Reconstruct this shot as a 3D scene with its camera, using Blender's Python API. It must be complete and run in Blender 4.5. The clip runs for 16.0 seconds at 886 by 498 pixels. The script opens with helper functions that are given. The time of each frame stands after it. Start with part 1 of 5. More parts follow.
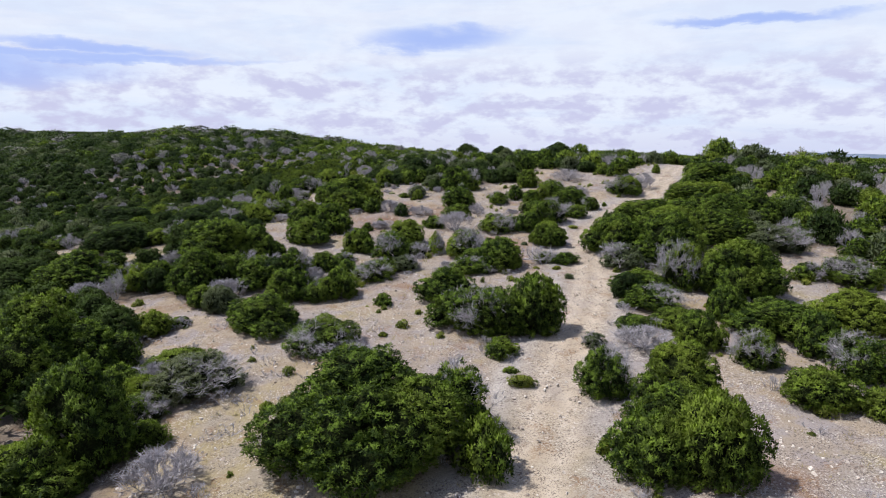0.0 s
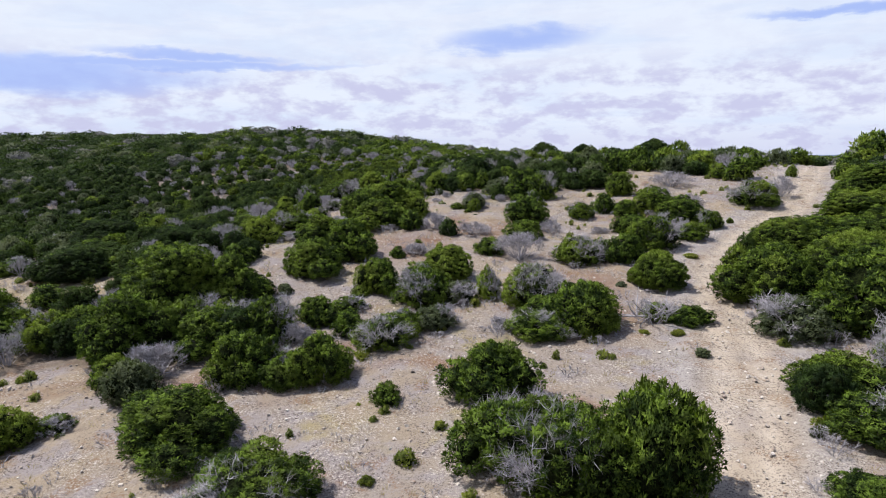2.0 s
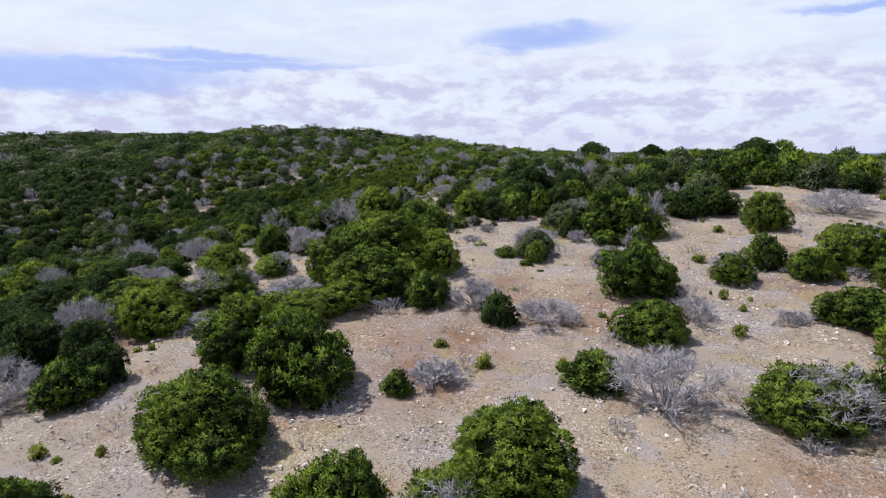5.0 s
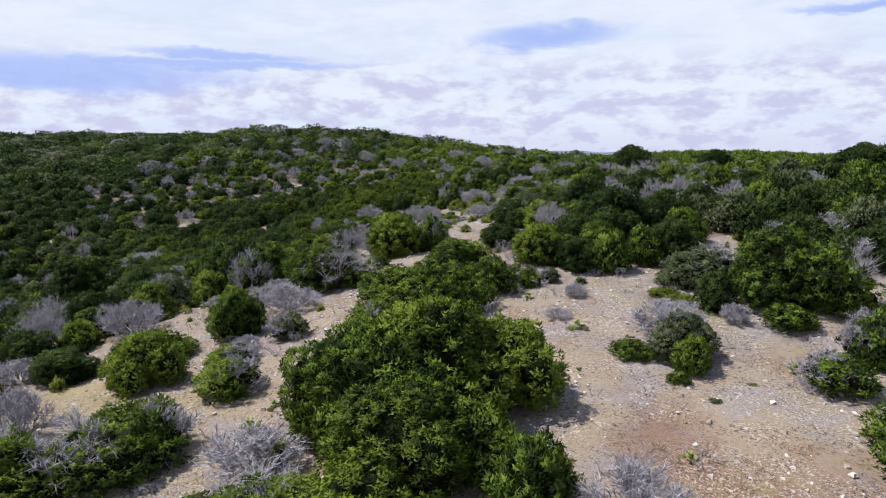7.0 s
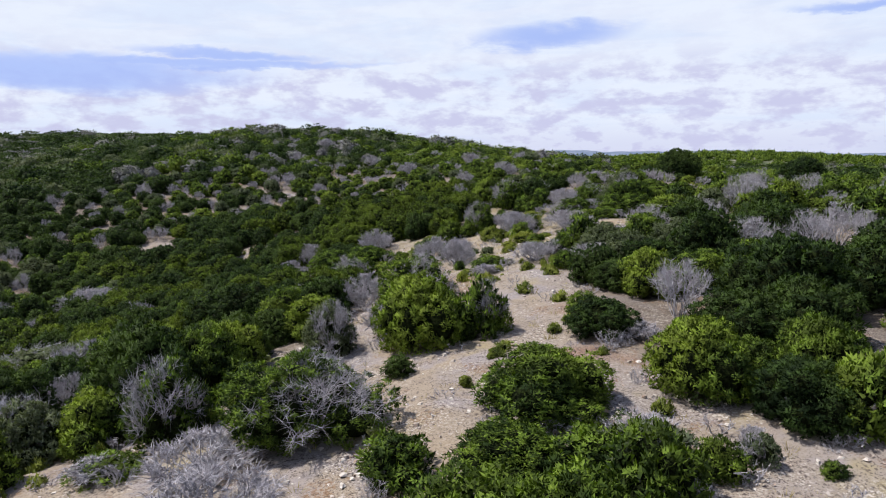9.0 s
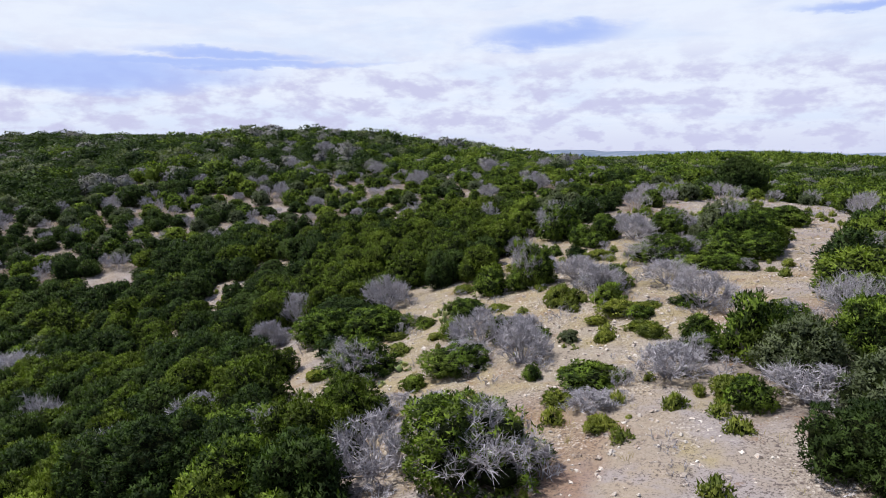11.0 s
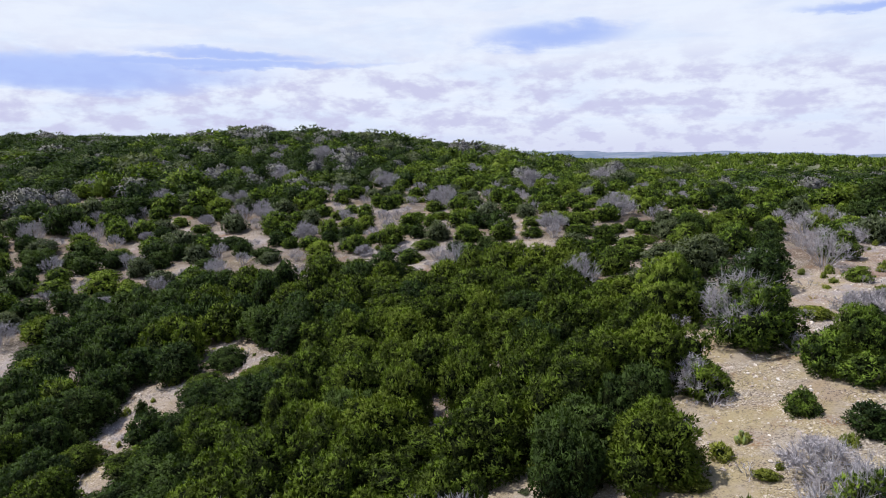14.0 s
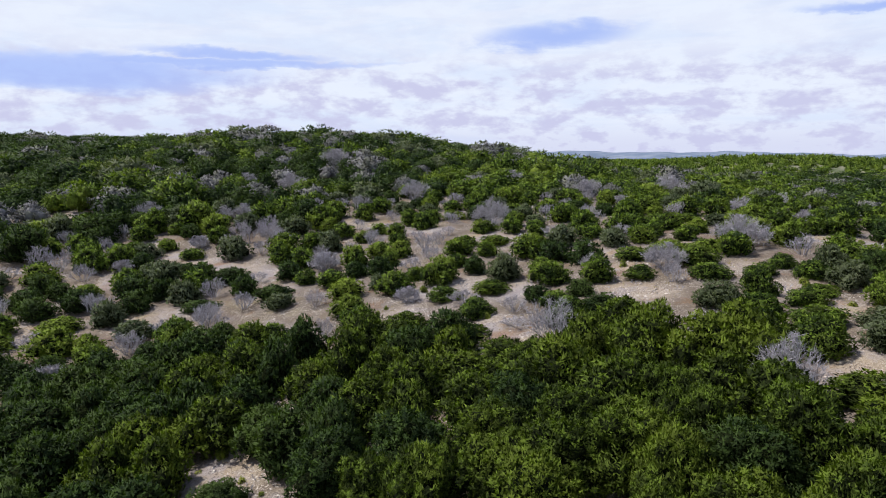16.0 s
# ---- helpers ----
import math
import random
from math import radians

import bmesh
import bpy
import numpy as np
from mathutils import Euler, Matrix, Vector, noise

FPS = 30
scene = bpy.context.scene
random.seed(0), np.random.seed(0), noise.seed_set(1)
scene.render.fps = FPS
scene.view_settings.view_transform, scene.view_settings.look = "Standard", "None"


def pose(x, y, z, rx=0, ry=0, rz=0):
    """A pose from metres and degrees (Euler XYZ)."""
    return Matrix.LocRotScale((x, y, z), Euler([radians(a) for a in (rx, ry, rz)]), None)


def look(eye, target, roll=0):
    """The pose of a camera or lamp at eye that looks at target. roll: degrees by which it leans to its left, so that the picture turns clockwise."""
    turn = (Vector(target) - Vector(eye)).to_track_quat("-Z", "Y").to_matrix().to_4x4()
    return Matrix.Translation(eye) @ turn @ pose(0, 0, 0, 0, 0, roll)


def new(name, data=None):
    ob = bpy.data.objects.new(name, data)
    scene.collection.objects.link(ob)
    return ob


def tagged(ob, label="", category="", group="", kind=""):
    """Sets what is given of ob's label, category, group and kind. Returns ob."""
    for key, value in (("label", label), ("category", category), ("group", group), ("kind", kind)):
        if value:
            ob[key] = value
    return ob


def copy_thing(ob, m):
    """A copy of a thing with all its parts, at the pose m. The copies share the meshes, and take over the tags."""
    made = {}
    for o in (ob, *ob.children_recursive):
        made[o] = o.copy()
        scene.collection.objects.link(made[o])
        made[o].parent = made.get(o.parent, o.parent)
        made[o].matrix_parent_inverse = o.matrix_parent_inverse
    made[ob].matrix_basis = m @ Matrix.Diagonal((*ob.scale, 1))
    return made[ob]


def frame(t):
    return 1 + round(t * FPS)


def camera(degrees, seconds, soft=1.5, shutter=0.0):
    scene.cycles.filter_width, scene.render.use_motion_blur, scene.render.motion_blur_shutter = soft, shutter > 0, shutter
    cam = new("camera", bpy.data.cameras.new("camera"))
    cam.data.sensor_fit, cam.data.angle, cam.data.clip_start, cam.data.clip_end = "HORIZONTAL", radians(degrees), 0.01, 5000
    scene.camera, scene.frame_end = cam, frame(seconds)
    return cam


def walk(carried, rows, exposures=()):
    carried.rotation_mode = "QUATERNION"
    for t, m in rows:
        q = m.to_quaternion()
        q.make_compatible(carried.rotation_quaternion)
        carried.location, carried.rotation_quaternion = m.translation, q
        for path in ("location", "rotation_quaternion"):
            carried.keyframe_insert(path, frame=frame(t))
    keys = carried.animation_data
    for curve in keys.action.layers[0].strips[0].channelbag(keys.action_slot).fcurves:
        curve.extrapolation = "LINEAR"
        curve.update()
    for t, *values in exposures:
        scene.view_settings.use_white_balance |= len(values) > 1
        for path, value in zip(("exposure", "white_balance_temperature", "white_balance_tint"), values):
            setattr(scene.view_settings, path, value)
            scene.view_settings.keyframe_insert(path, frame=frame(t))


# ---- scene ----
cam = camera(70.5, 16.0, soft=1.0)
METRES, EYE, TILT, LEAN, TURN = 85.0, 8.0, -8.9, 0.0, 0.0
ROWS = [
    (0.0, 0.0, 0.0, 0.0, 0.0, 0.0, -0.0),
    (0.5, 0.005, 0.0358, 0.005, 3.36, 0.02, -0.39),
    (1.0, 0.0081, 0.0711, 0.0099, 5.53, 0.03, -0.64),
    (1.5, 0.0095, 0.1061, 0.0146, 6.51, 0.05, -0.75),
    (2.0, 0.0099, 0.1389, 0.019, 7.01, 0.06, -0.78),
    (2.5, 0.0094, 0.1735, 0.0238, 7.51, 0.05, -0.86),
    (3.0, 0.007, 0.2067, 0.0292, 8.02, 0.06, -0.9),
    (3.5, 0.0026, 0.2384, 0.0351, 8.34, 0.0, -0.91),
    (4.0, -0.0038, 0.2681, 0.0411, 8.7, -0.04, -0.94),
    (6.5, -0.0503, 0.4102, 0.0716, 9.47, -0.14, -1.16),
    (7.0, -0.0597, 0.4393, 0.0776, 9.53, -0.15, -1.17),
    (7.5, -0.0687, 0.4679, 0.0836, 9.59, -0.19, -1.21),
    (8.0, -0.0774, 0.4963, 0.0897, 9.66, -0.18, -1.23),
    (8.5, -0.0861, 0.5246, 0.0957, 9.74, -0.19, -1.21),
    (9.0, -0.0948, 0.5528, 0.1018, 9.81, -0.22, -1.23),
    (11.5, -0.141, 0.6932, 0.1336, 10.01, -0.28, -1.29),
    (12.0, -0.1508, 0.7224, 0.1395, 10.03, -0.25, -1.31),
    (12.5, -0.1606, 0.7517, 0.1455, 10.04, -0.24, -1.32),
    (13.0, -0.1706, 0.7806, 0.1512, 10.05, -0.24, -1.32),
    (13.5, -0.1807, 0.809, 0.1567, 10.06, -0.24, -1.31),
    (14.0, -0.1911, 0.837, 0.162, 10.09, -0.22, -1.33),
    (14.5, -0.2019, 0.8644, 0.1674, 10.16, -0.23, -1.33),
    (15.0, -0.2146, 0.8904, 0.1726, 10.2, -0.22, -1.36),
    (15.5, -0.2289, 0.9148, 0.1777, 10.23, -0.22, -1.4),
    (16.0, -0.2442, 0.9377, 0.1824, 10.27, -0.24, -1.43),
]
walk(cam, [(t, pose(0, 0, EYE, TILT, LEAN, TURN) @ pose(METRES * x, METRES * y, METRES * z, 90 + pitch, roll, yaw)) for t, x, y, z, yaw, pitch, roll in ROWS], exposures=((0, 0.35), (16, 0.35)))

# ---- world, sun ----
SUN_EL, SUN_AZ = 60.0, -90.0   # degrees up; degrees from +y towards +x
sun = new("sun", bpy.data.lights.new("sun", "SUN"))
sun.data.energy, sun.data.angle, sun.data.color = 5.0, radians(0.6), (1.0, 0.965, 0.91)
sx, sy, sz = math.sin(radians(SUN_AZ)) * math.cos(radians(SUN_EL)), math.cos(radians(SUN_AZ)) * math.cos(radians(SUN_EL)), math.sin(radians(SUN_EL))
sun.matrix_world = look((sx * 100, sy * 100, sz * 100), (0, 0, 0))


class Nodes:
    """Short hand for node trees."""

    def __init__(self, tree):
        self.t = tree
        tree.nodes.clear()

    def put(self, kind, ins=(), **props):
        n = self.t.nodes.new(kind)
        for k, v in props.items():
            if k == "operation":
                n.operation = v
            elif k == "blend_type":
                n.blend_type = v
            elif k == "data_type":
                n.data_type = v
            elif k == "attribute_name":
                n.attribute_name = v
            elif k == "feature":
                n.feature = v
            elif k == "sky_type":
                n.sky_type = v
            elif k == "interpolation_type":
                n.interpolation_type = v
        for k, v in (ins.items() if isinstance(ins, dict) else enumerate(ins)):
            if isinstance(v, bpy.types.NodeSocket):
                self.t.links.new(v, n.inputs[k])
            elif v is not None:
                n.inputs[k].default_value = v
        return n

    def math(self, op, a, b=0.0, c=None):
        return self.put("ShaderNodeMath", (a, b) if c is None else (a, b, c), operation=op).outputs[0]

    def mix(self, f, a, b, blend="MIX"):
        n = self.put("ShaderNodeMix", data_type="RGBA", blend_type=blend)
        for i, v in ((0, f), (6, a), (7, b)):
            if isinstance(v, bpy.types.NodeSocket):
                self.t.links.new(v, n.inputs[i])
            else:
                n.inputs[i].default_value = v
        return n.outputs[2]

    def ramp(self, v, lo, hi, a=0.0, b=1.0):
        n = self.put("ShaderNodeMapRange", interpolation_type="SMOOTHSTEP")
        for i, q in enumerate((v, lo, hi, a, b)):
            if isinstance(q, bpy.types.NodeSocket):
                self.t.links.new(q, n.inputs[i])
            else:
                n.inputs[i].default_value = q
        return n.outputs[0]

    def noise(self, vec, scale, detail=3.0, rough=0.55, distort=0.0):
        return self.put("ShaderNodeTexNoise", {"Vector": vec, "Scale": scale, "Detail": detail, "Roughness": rough, "Distortion": distort}).outputs[0]


def build_world():
    w = bpy.data.worlds.new("sky")
    w.use_nodes = True
    scene.world = w
    n = Nodes(w.node_tree)
    way = n.put("ShaderNodeTexCoord").outputs["Generated"]
    s = n.put("ShaderNodeSeparateXYZ", (way,))
    x, y, z = s.outputs
    sky = n.put("ShaderNodeTexSky", sky_type="NISHITA")
    sky.sun_disc, sky.sun_elevation, sky.sun_rotation = False, radians(SUN_EL), radians(SUN_AZ)
    blue = n.mix(1.0, sky.outputs[0], (0.12, 0.12, 0.13, 1), "MULTIPLY")
    flat = n.math("SQRT", n.math("ADD", n.math("MULTIPLY", x, x), n.math("MULTIPLY", y, y)))
    az = n.math("MULTIPLY", n.math("ARCTAN2", x, y), 57.2958)     # degrees to the east of north
    el = n.math("MULTIPLY", n.math("ARCTAN2", z, flat), 57.2958)
    # layered cloud: long streaks high up, rows of small cumulus with violet-grey bases lower down
    streak = n.put("ShaderNodeCombineXYZ", (n.math("MULTIPLY", az, 0.055), n.math("MULTIPLY", el, 0.30), 0.0)).outputs[0]
    rows = n.put("ShaderNodeCombineXYZ", (n.math("MULTIPLY", az, 0.30), n.math("MULTIPLY", el, 0.66), 3.0)).outputs[0]
    fine = n.put("ShaderNodeCombineXYZ", (n.math("MULTIPLY", az, 0.5), n.math("MULTIPLY", el, 1.1), 7.0)).outputs[0]
    a = n.noise(streak, 1.0, 5.0, 0.6, 0.4)
    b = n.noise(rows, 1.0, 6.0, 0.58, 0.1)
    c = n.noise(fine, 1.0, 4.0, 0.6)
    wisp = n.math("ADD", n.math("MULTIPLY", n.math("SUBTRACT", a, 0.5), 9.0), n.math("MULTIPLY", n.math("SUBTRACT", b, 0.5), 6.0))

    def gap(az0, el0, wide, high, slant):
        u = n.math("DIVIDE", n.math("ADD", n.math("SUBTRACT", az, az0), n.math("MULTIPLY", wisp, 0.8)), wide)
        e = n.math("SUBTRACT", n.math("SUBTRACT", el, el0), n.math("MULTIPLY", n.math("SUBTRACT", az, az0), slant))
        v = n.math("DIVIDE", n.math("ADD", e, n.math("MULTIPLY", wisp, 0.3)), high)
        r = n.math("ADD", n.math("MULTIPLY", u, u), n.math("MULTIPLY", v, v))
        return n.ramp(r, 0.0, 1.5, 1.0, 0.0)

    holes = gap(-43.0, 6.0, 17.0, 1.5, 0.0)
    for g in ((-28.0, 7.9, 8.0, 0.6, 0.0), (-0.5, 9.7, 7.0, 1.2, 0.05), (-33.0, 6.9, 18.0, 0.5, 0.03), (26.0, 10.4, 8.0, 0.5, 0.0)):
        holes = n.math("MAXIMUM", holes, gap(*g))
    # the cloud grows thinner towards the zenith
    high = n.math("MULTIPLY", n.ramp(el, 18.0, 50.0), n.ramp(a, 0.55, 0.75, 1.0, 0.3))
    holes = n.math("MAXIMUM", n.math("MULTIPLY", holes, 0.85), high)
    shade = n.math("MULTIPLY", n.ramp(n.math("ADD", n.math("MULTIPLY", b, 0.75), n.math("MULTIPLY", c, 0.25)), 0.42, 0.60), n.ramp(el, 5.5, 9.0, 1.0, 0.15))
    shade = n.math("MAXIMUM", shade, n.ramp(el, 0.0, 3.0, 0.55, 0.0))
    thin = n.ramp(a, 0.44, 0.62)
    white = n.mix(n.math("MULTIPLY", thin, 0.55), (0.640, 0.690, 0.790, 1), (0.525, 0.610, 0.775, 1))
    cloud = n.mix(n.math("MULTIPLY", shade, 0.95), white, (0.470, 0.478, 0.660, 1))
    clear = n.mix(n.ramp(el, 10.0, 30.0, 0.85, 0.2), blue, (0.275, 0.370, 0.750, 1))
    col = n.mix(holes, cloud, clear)
    bg = n.put("ShaderNodeBackground", (col, 1.0))
    n.put("ShaderNodeOutputWorld", (bg.outputs[0],))


build_world()


# ---- materials ----
def material(name, build, rough=0.8, spec=0.2):
    m = bpy.data.materials.new(name)
    m.use_nodes = True
    n = Nodes(m.node_tree)
    p = n.put("ShaderNodeBsdfPrincipled", {"Roughness": rough, "Specular IOR Level": spec})
    out = n.put("ShaderNodeOutputMaterial", (p.outputs[0],))
    build(n, p, out)
    return m


def place(n):
    return n.put("ShaderNodeNewGeometry").outputs["Position"]


def leafy(dark, mid, tip, clear=0.22):
    def build(n, p, out):
        g = n.put("ShaderNodeNewGeometry")
        big = n.noise(g.outputs["Position"], 0.33, 2.0)
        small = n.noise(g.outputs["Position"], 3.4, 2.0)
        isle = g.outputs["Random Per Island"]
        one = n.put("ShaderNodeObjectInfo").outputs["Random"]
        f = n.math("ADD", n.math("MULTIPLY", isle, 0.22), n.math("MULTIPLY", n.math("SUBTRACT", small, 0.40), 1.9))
        # clump-sized noise pulls leaves to dark, exaggerating shade contrast in the colour
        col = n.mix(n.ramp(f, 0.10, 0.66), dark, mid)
        col = n.mix(n.math("MULTIPLY", n.ramp(big, 0.45, 0.68), 0.36), col, tip)
        col = n.mix(n.math("MULTIPLY", n.ramp(isle, 0.90, 0.98), 0.2), col, tip)
        col = n.mix(0.5, col, n.mix(one, (0.75, 0.8, 0.8, 1), (1.2, 1.15, 1.0, 1)), "MULTIPLY")
        n.t.links.new(col, p.inputs["Base Color"])
        tr = n.put("ShaderNodeBsdfTranslucent", (n.mix(1.0, col, (1.3, 1.5, 0.6, 1), "MULTIPLY"),))
        mixed = n.put("ShaderNodeMixShader", (clear, p.outputs[0], tr.outputs[0]))
        n.t.links.new(mixed.outputs[0], out.inputs[0])
    return build


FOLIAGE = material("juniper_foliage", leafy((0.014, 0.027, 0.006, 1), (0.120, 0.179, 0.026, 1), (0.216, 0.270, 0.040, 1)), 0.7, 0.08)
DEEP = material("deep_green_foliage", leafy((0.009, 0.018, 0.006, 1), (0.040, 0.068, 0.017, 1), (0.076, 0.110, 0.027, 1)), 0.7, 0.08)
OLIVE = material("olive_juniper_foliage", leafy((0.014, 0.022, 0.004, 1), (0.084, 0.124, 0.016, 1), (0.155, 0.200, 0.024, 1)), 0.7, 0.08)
SAGE = material("sage_foliage", leafy((0.045, 0.058, 0.030, 1), (0.095, 0.115, 0.062, 1), (0.145, 0.160, 0.100, 1)), 0.75, 0.15)
LIME = material("yellow_green_foliage", leafy((0.070, 0.092, 0.016, 1), (0.165, 0.188, 0.030, 1), (0.270, 0.275, 0.048, 1), 0.3), 0.7, 0.2)
DRY = material("dry_grass", leafy((0.24, 0.18, 0.09, 1), (0.38, 0.30, 0.15, 1), (0.42, 0.38, 0.18, 1), 0.25), 0.9, 0.1)


def bark(n, p, out):
    g = n.put("ShaderNodeNewGeometry")
    isle = g.outputs["Random Per Island"]
    f = n.noise(g.outputs["Position"], 9.0, 4.0)
    col = n.mix(isle, (0.17, 0.155, 0.155, 1), (0.37, 0.345, 0.35, 1))
    col = n.mix(n.ramp(f, 0.35, 0.7), col, (0.13, 0.105, 0.095, 1))
    n.t.links.new(col, p.inputs["Base Color"])


def dead(n, p, out):
    g = n.put("ShaderNodeNewGeometry")
    isle = g.outputs["Random Per Island"]
    f = n.noise(g.outputs["Position"], 5.0, 3.0)
    col = n.mix(isle, (0.20, 0.19, 0.205, 1), (0.43, 0.41, 0.44, 1))
    col = n.mix(n.math("MULTIPLY", n.ramp(f, 0.45, 0.7), 0.6), col, (0.24, 0.21, 0.21, 1))
    n.t.links.new(col, p.inputs["Base Color"])


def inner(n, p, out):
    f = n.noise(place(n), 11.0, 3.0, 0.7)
    # near-black base colour stands in for the shade between leaf clumps
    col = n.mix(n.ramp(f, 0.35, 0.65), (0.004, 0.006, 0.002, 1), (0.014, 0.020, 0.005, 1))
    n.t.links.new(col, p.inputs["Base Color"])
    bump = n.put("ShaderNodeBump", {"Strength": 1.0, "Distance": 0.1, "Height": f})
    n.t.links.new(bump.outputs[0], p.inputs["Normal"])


INNER = material("inner_gap_shade", inner, 0.95, 0.05)
BARK, DEAD = material("grey_bark", bark, 0.9, 0.1), material("dead_twigs", dead, 0.9, 0.1)


def pad_skin(n, p, out):
    g = n.put("ShaderNodeNewGeometry")
    one = n.put("ShaderNodeObjectInfo").outputs["Random"]
    col = n.mix(one, (0.105, 0.155, 0.050, 1), (0.24, 0.24, 0.07, 1))
    dots = n.put("ShaderNodeTexVoronoi", {"Vector": g.outputs["Position"], "Scale": 26.0}).outputs[0]
    col = n.mix(n.ramp(dots, 0.10, 0.22, 0.5, 0.0), col, (0.32, 0.27, 0.14, 1))
    n.t.links.new(col, p.inputs["Base Color"])


PAD = material("cactus_pad", pad_skin, 0.55, 0.3)


def limestone(n, p, out):
    g = n.put("ShaderNodeNewGeometry")
    isle = g.outputs["Random Per Island"]
    f = n.noise(g.outputs["Position"], 14.0, 4.0)
    col = n.mix(isle, (0.24, 0.20, 0.17, 1), (0.56, 0.515, 0.47, 1))
    col = n.mix(n.ramp(f, 0.48, 0.7, 0.0, 0.6), col, (0.30, 0.18, 0.12, 1))
    n.t.links.new(col, p.inputs["Base Color"])


def ash(n, p, out):
    g = n.put("ShaderNodeNewGeometry")
    isle = g.outputs["Random Per Island"]
    f = n.noise(g.outputs["Position"], 0.8, 3.0)
    col = n.mix(isle, (0.09, 0.09, 0.09, 1), (0.175, 0.17, 0.18, 1))
    col = n.mix(n.math("MULTIPLY", n.ramp(f, 0.45, 0.65), 0.5), col, (0.16, 0.17, 0.10, 1))
    n.t.links.new(col, p.inputs["Base Color"])


ASH = material("grey_brush", ash, 0.9, 0.1)
STONE = material("limestone_rubble", limestone, 0.9, 0.15)


def soil(n, p, out):
    pos = place(n)
    track = n.put("ShaderNodeAttribute", attribute_name="track").outputs["Fac"]
    rut = n.put("ShaderNodeAttribute", attribute_name="rut").outputs["Fac"]
    brush = n.put("ShaderNodeAttribute", attribute_name="brush").outputs["Fac"]
    verge = n.put("ShaderNodeAttribute", attribute_name="verge").outputs["Fac"]
    red = n.put("ShaderNodeAttribute", attribute_name="red").outputs["Fac"]
    straw = n.put("ShaderNodeAttribute", attribute_name="straw").outputs["Fac"]
    mould = n.put("ShaderNodeAttribute", attribute_name="mould").outputs["Fac"]
    large = n.noise(pos, 0.13, 4.0, 0.6)
    mid = n.noise(pos, 0.75, 5.0, 0.65)
    grit = n.noise(pos, 9.0, 4.0, 0.7)
    col = n.mix(n.ramp(large, 0.38, 0.62), (0.215, 0.183, 0.160, 1), (0.246, 0.196, 0.142, 1))
    col = n.mix(n.math("MULTIPLY", n.ramp(mid, 0.46, 0.62), 0.8), col, (0.215, 0.192, 0.196, 1))     # grey litter
    col = n.mix(n.math("MAXIMUM", n.math("MULTIPLY", n.ramp(n.noise(pos, 0.21, 3.0, 0.6, 0.5), 0.56, 0.70), 0.75), n.math("MULTIPLY", red, n.ramp(mid, 0.35, 0.6, 0.95, 0.4))), col, (0.158, 0.088, 0.058, 1))   # red soil
    col = n.mix(n.math("MULTIPLY", n.math("MAXIMUM", n.ramp(n.noise(pos, 0.37, 4.0, 0.65), 0.57, 0.70), n.math("MULTIPLY", straw, n.ramp(mid, 0.38, 0.58, 1.0, 0.5))), 0.8), col, (0.232, 0.190, 0.100, 1))  # dry grass
    col = n.mix(n.math("MULTIPLY", mould, n.ramp(mid, 0.35, 0.6, 0.9, 0.6)), col, (0.085, 0.066, 0.048, 1))     # leaf mould in the brush
    col = n.mix(n.math("MULTIPLY", verge, n.ramp(mid, 0.40, 0.60, 0.85, 0.35)), col, (0.300, 0.278, 0.268, 1))     # pale gravel beside the track
    col = n.mix(n.math("MULTIPLY", track, n.ramp(mid, 0.35, 0.68, 0.95, 0.45)), col, (0.295, 0.240, 0.182, 1))
    col = n.mix(n.math("MULTIPLY", rut, n.ramp(grit, 0.3, 0.6, 0.5, 0.95)), col, (0.400, 0.340, 0.275, 1))
    fleck = n.noise(pos, 13.0, 2.0, 0.6, 0.0)
    fleck2 = n.noise(pos, 28.0, 2.0, 0.6, 0.0)
    stony = n.ramp(n.noise(pos, 0.7, 4.0, 0.65), 0.42, 0.62, 0.08, 1.0)
    pebble = n.math("MULTIPLY", n.ramp(fleck, 0.59, 0.64), stony)
    chips = n.math("MULTIPLY", n.ramp(fleck2, 0.575, 0.62), stony)
    dark = n.math("MAXIMUM", n.ramp(fleck2, 0.38, 0.43, 1.0, 0.0), n.ramp(fleck, 0.36, 0.41, 1.0, 0.0))
    col = n.mix(n.math("MULTIPLY", dark, n.ramp(n.noise(pos, 1.1, 3.0, 0.6), 0.36, 0.58, 0.3, 0.9)), col, (0.062, 0.048, 0.046, 1))
    col = n.mix(n.math("MULTIPLY", pebble, 0.9), col, (0.44, 0.395, 0.36, 1))
    col = n.mix(n.math("MULTIPLY", chips, 0.8), col, (0.42, 0.38, 0.335, 1))
    col = n.mix(n.ramp(n.noise(pos, 2.2, 5.0, 0.75), 0.50, 0.72, 0.0, 0.5), col, (0.125, 0.098, 0.084, 1))
    leaf = n.math("MULTIPLY", n.ramp(n.noise(pos, 0.9, 4.0, 0.6, 0.6), 0.54, 0.66), n.ramp(n.noise(pos, 17.0, 3.0, 0.6), 0.46, 0.56))
    col = n.mix(n.math("MULTIPLY", leaf, 0.7), col, (0.150, 0.080, 0.040, 1))     # brown leaf litter
    # brush-covered land in the distance
    woods = n.mix(n.ramp(n.noise(pos, 0.08, 5.0, 0.7), 0.42, 0.62), (0.060, 0.075, 0.035, 1), (0.190, 0.175, 0.130, 1))
    col = n.mix(brush, col, woods)
    n.t.links.new(col, p.inputs["Base Color"])
    h = n.math("ADD", n.math("MULTIPLY", n.math("MULTIPLY", pebble, 0.7), 1.0), n.math("ADD", n.math("MULTIPLY", chips, 0.35), n.math("MULTIPLY", grit, 0.5)))
    bump = n.put("ShaderNodeBump", {"Strength": 0.6, "Distance": 0.05, "Height": h})
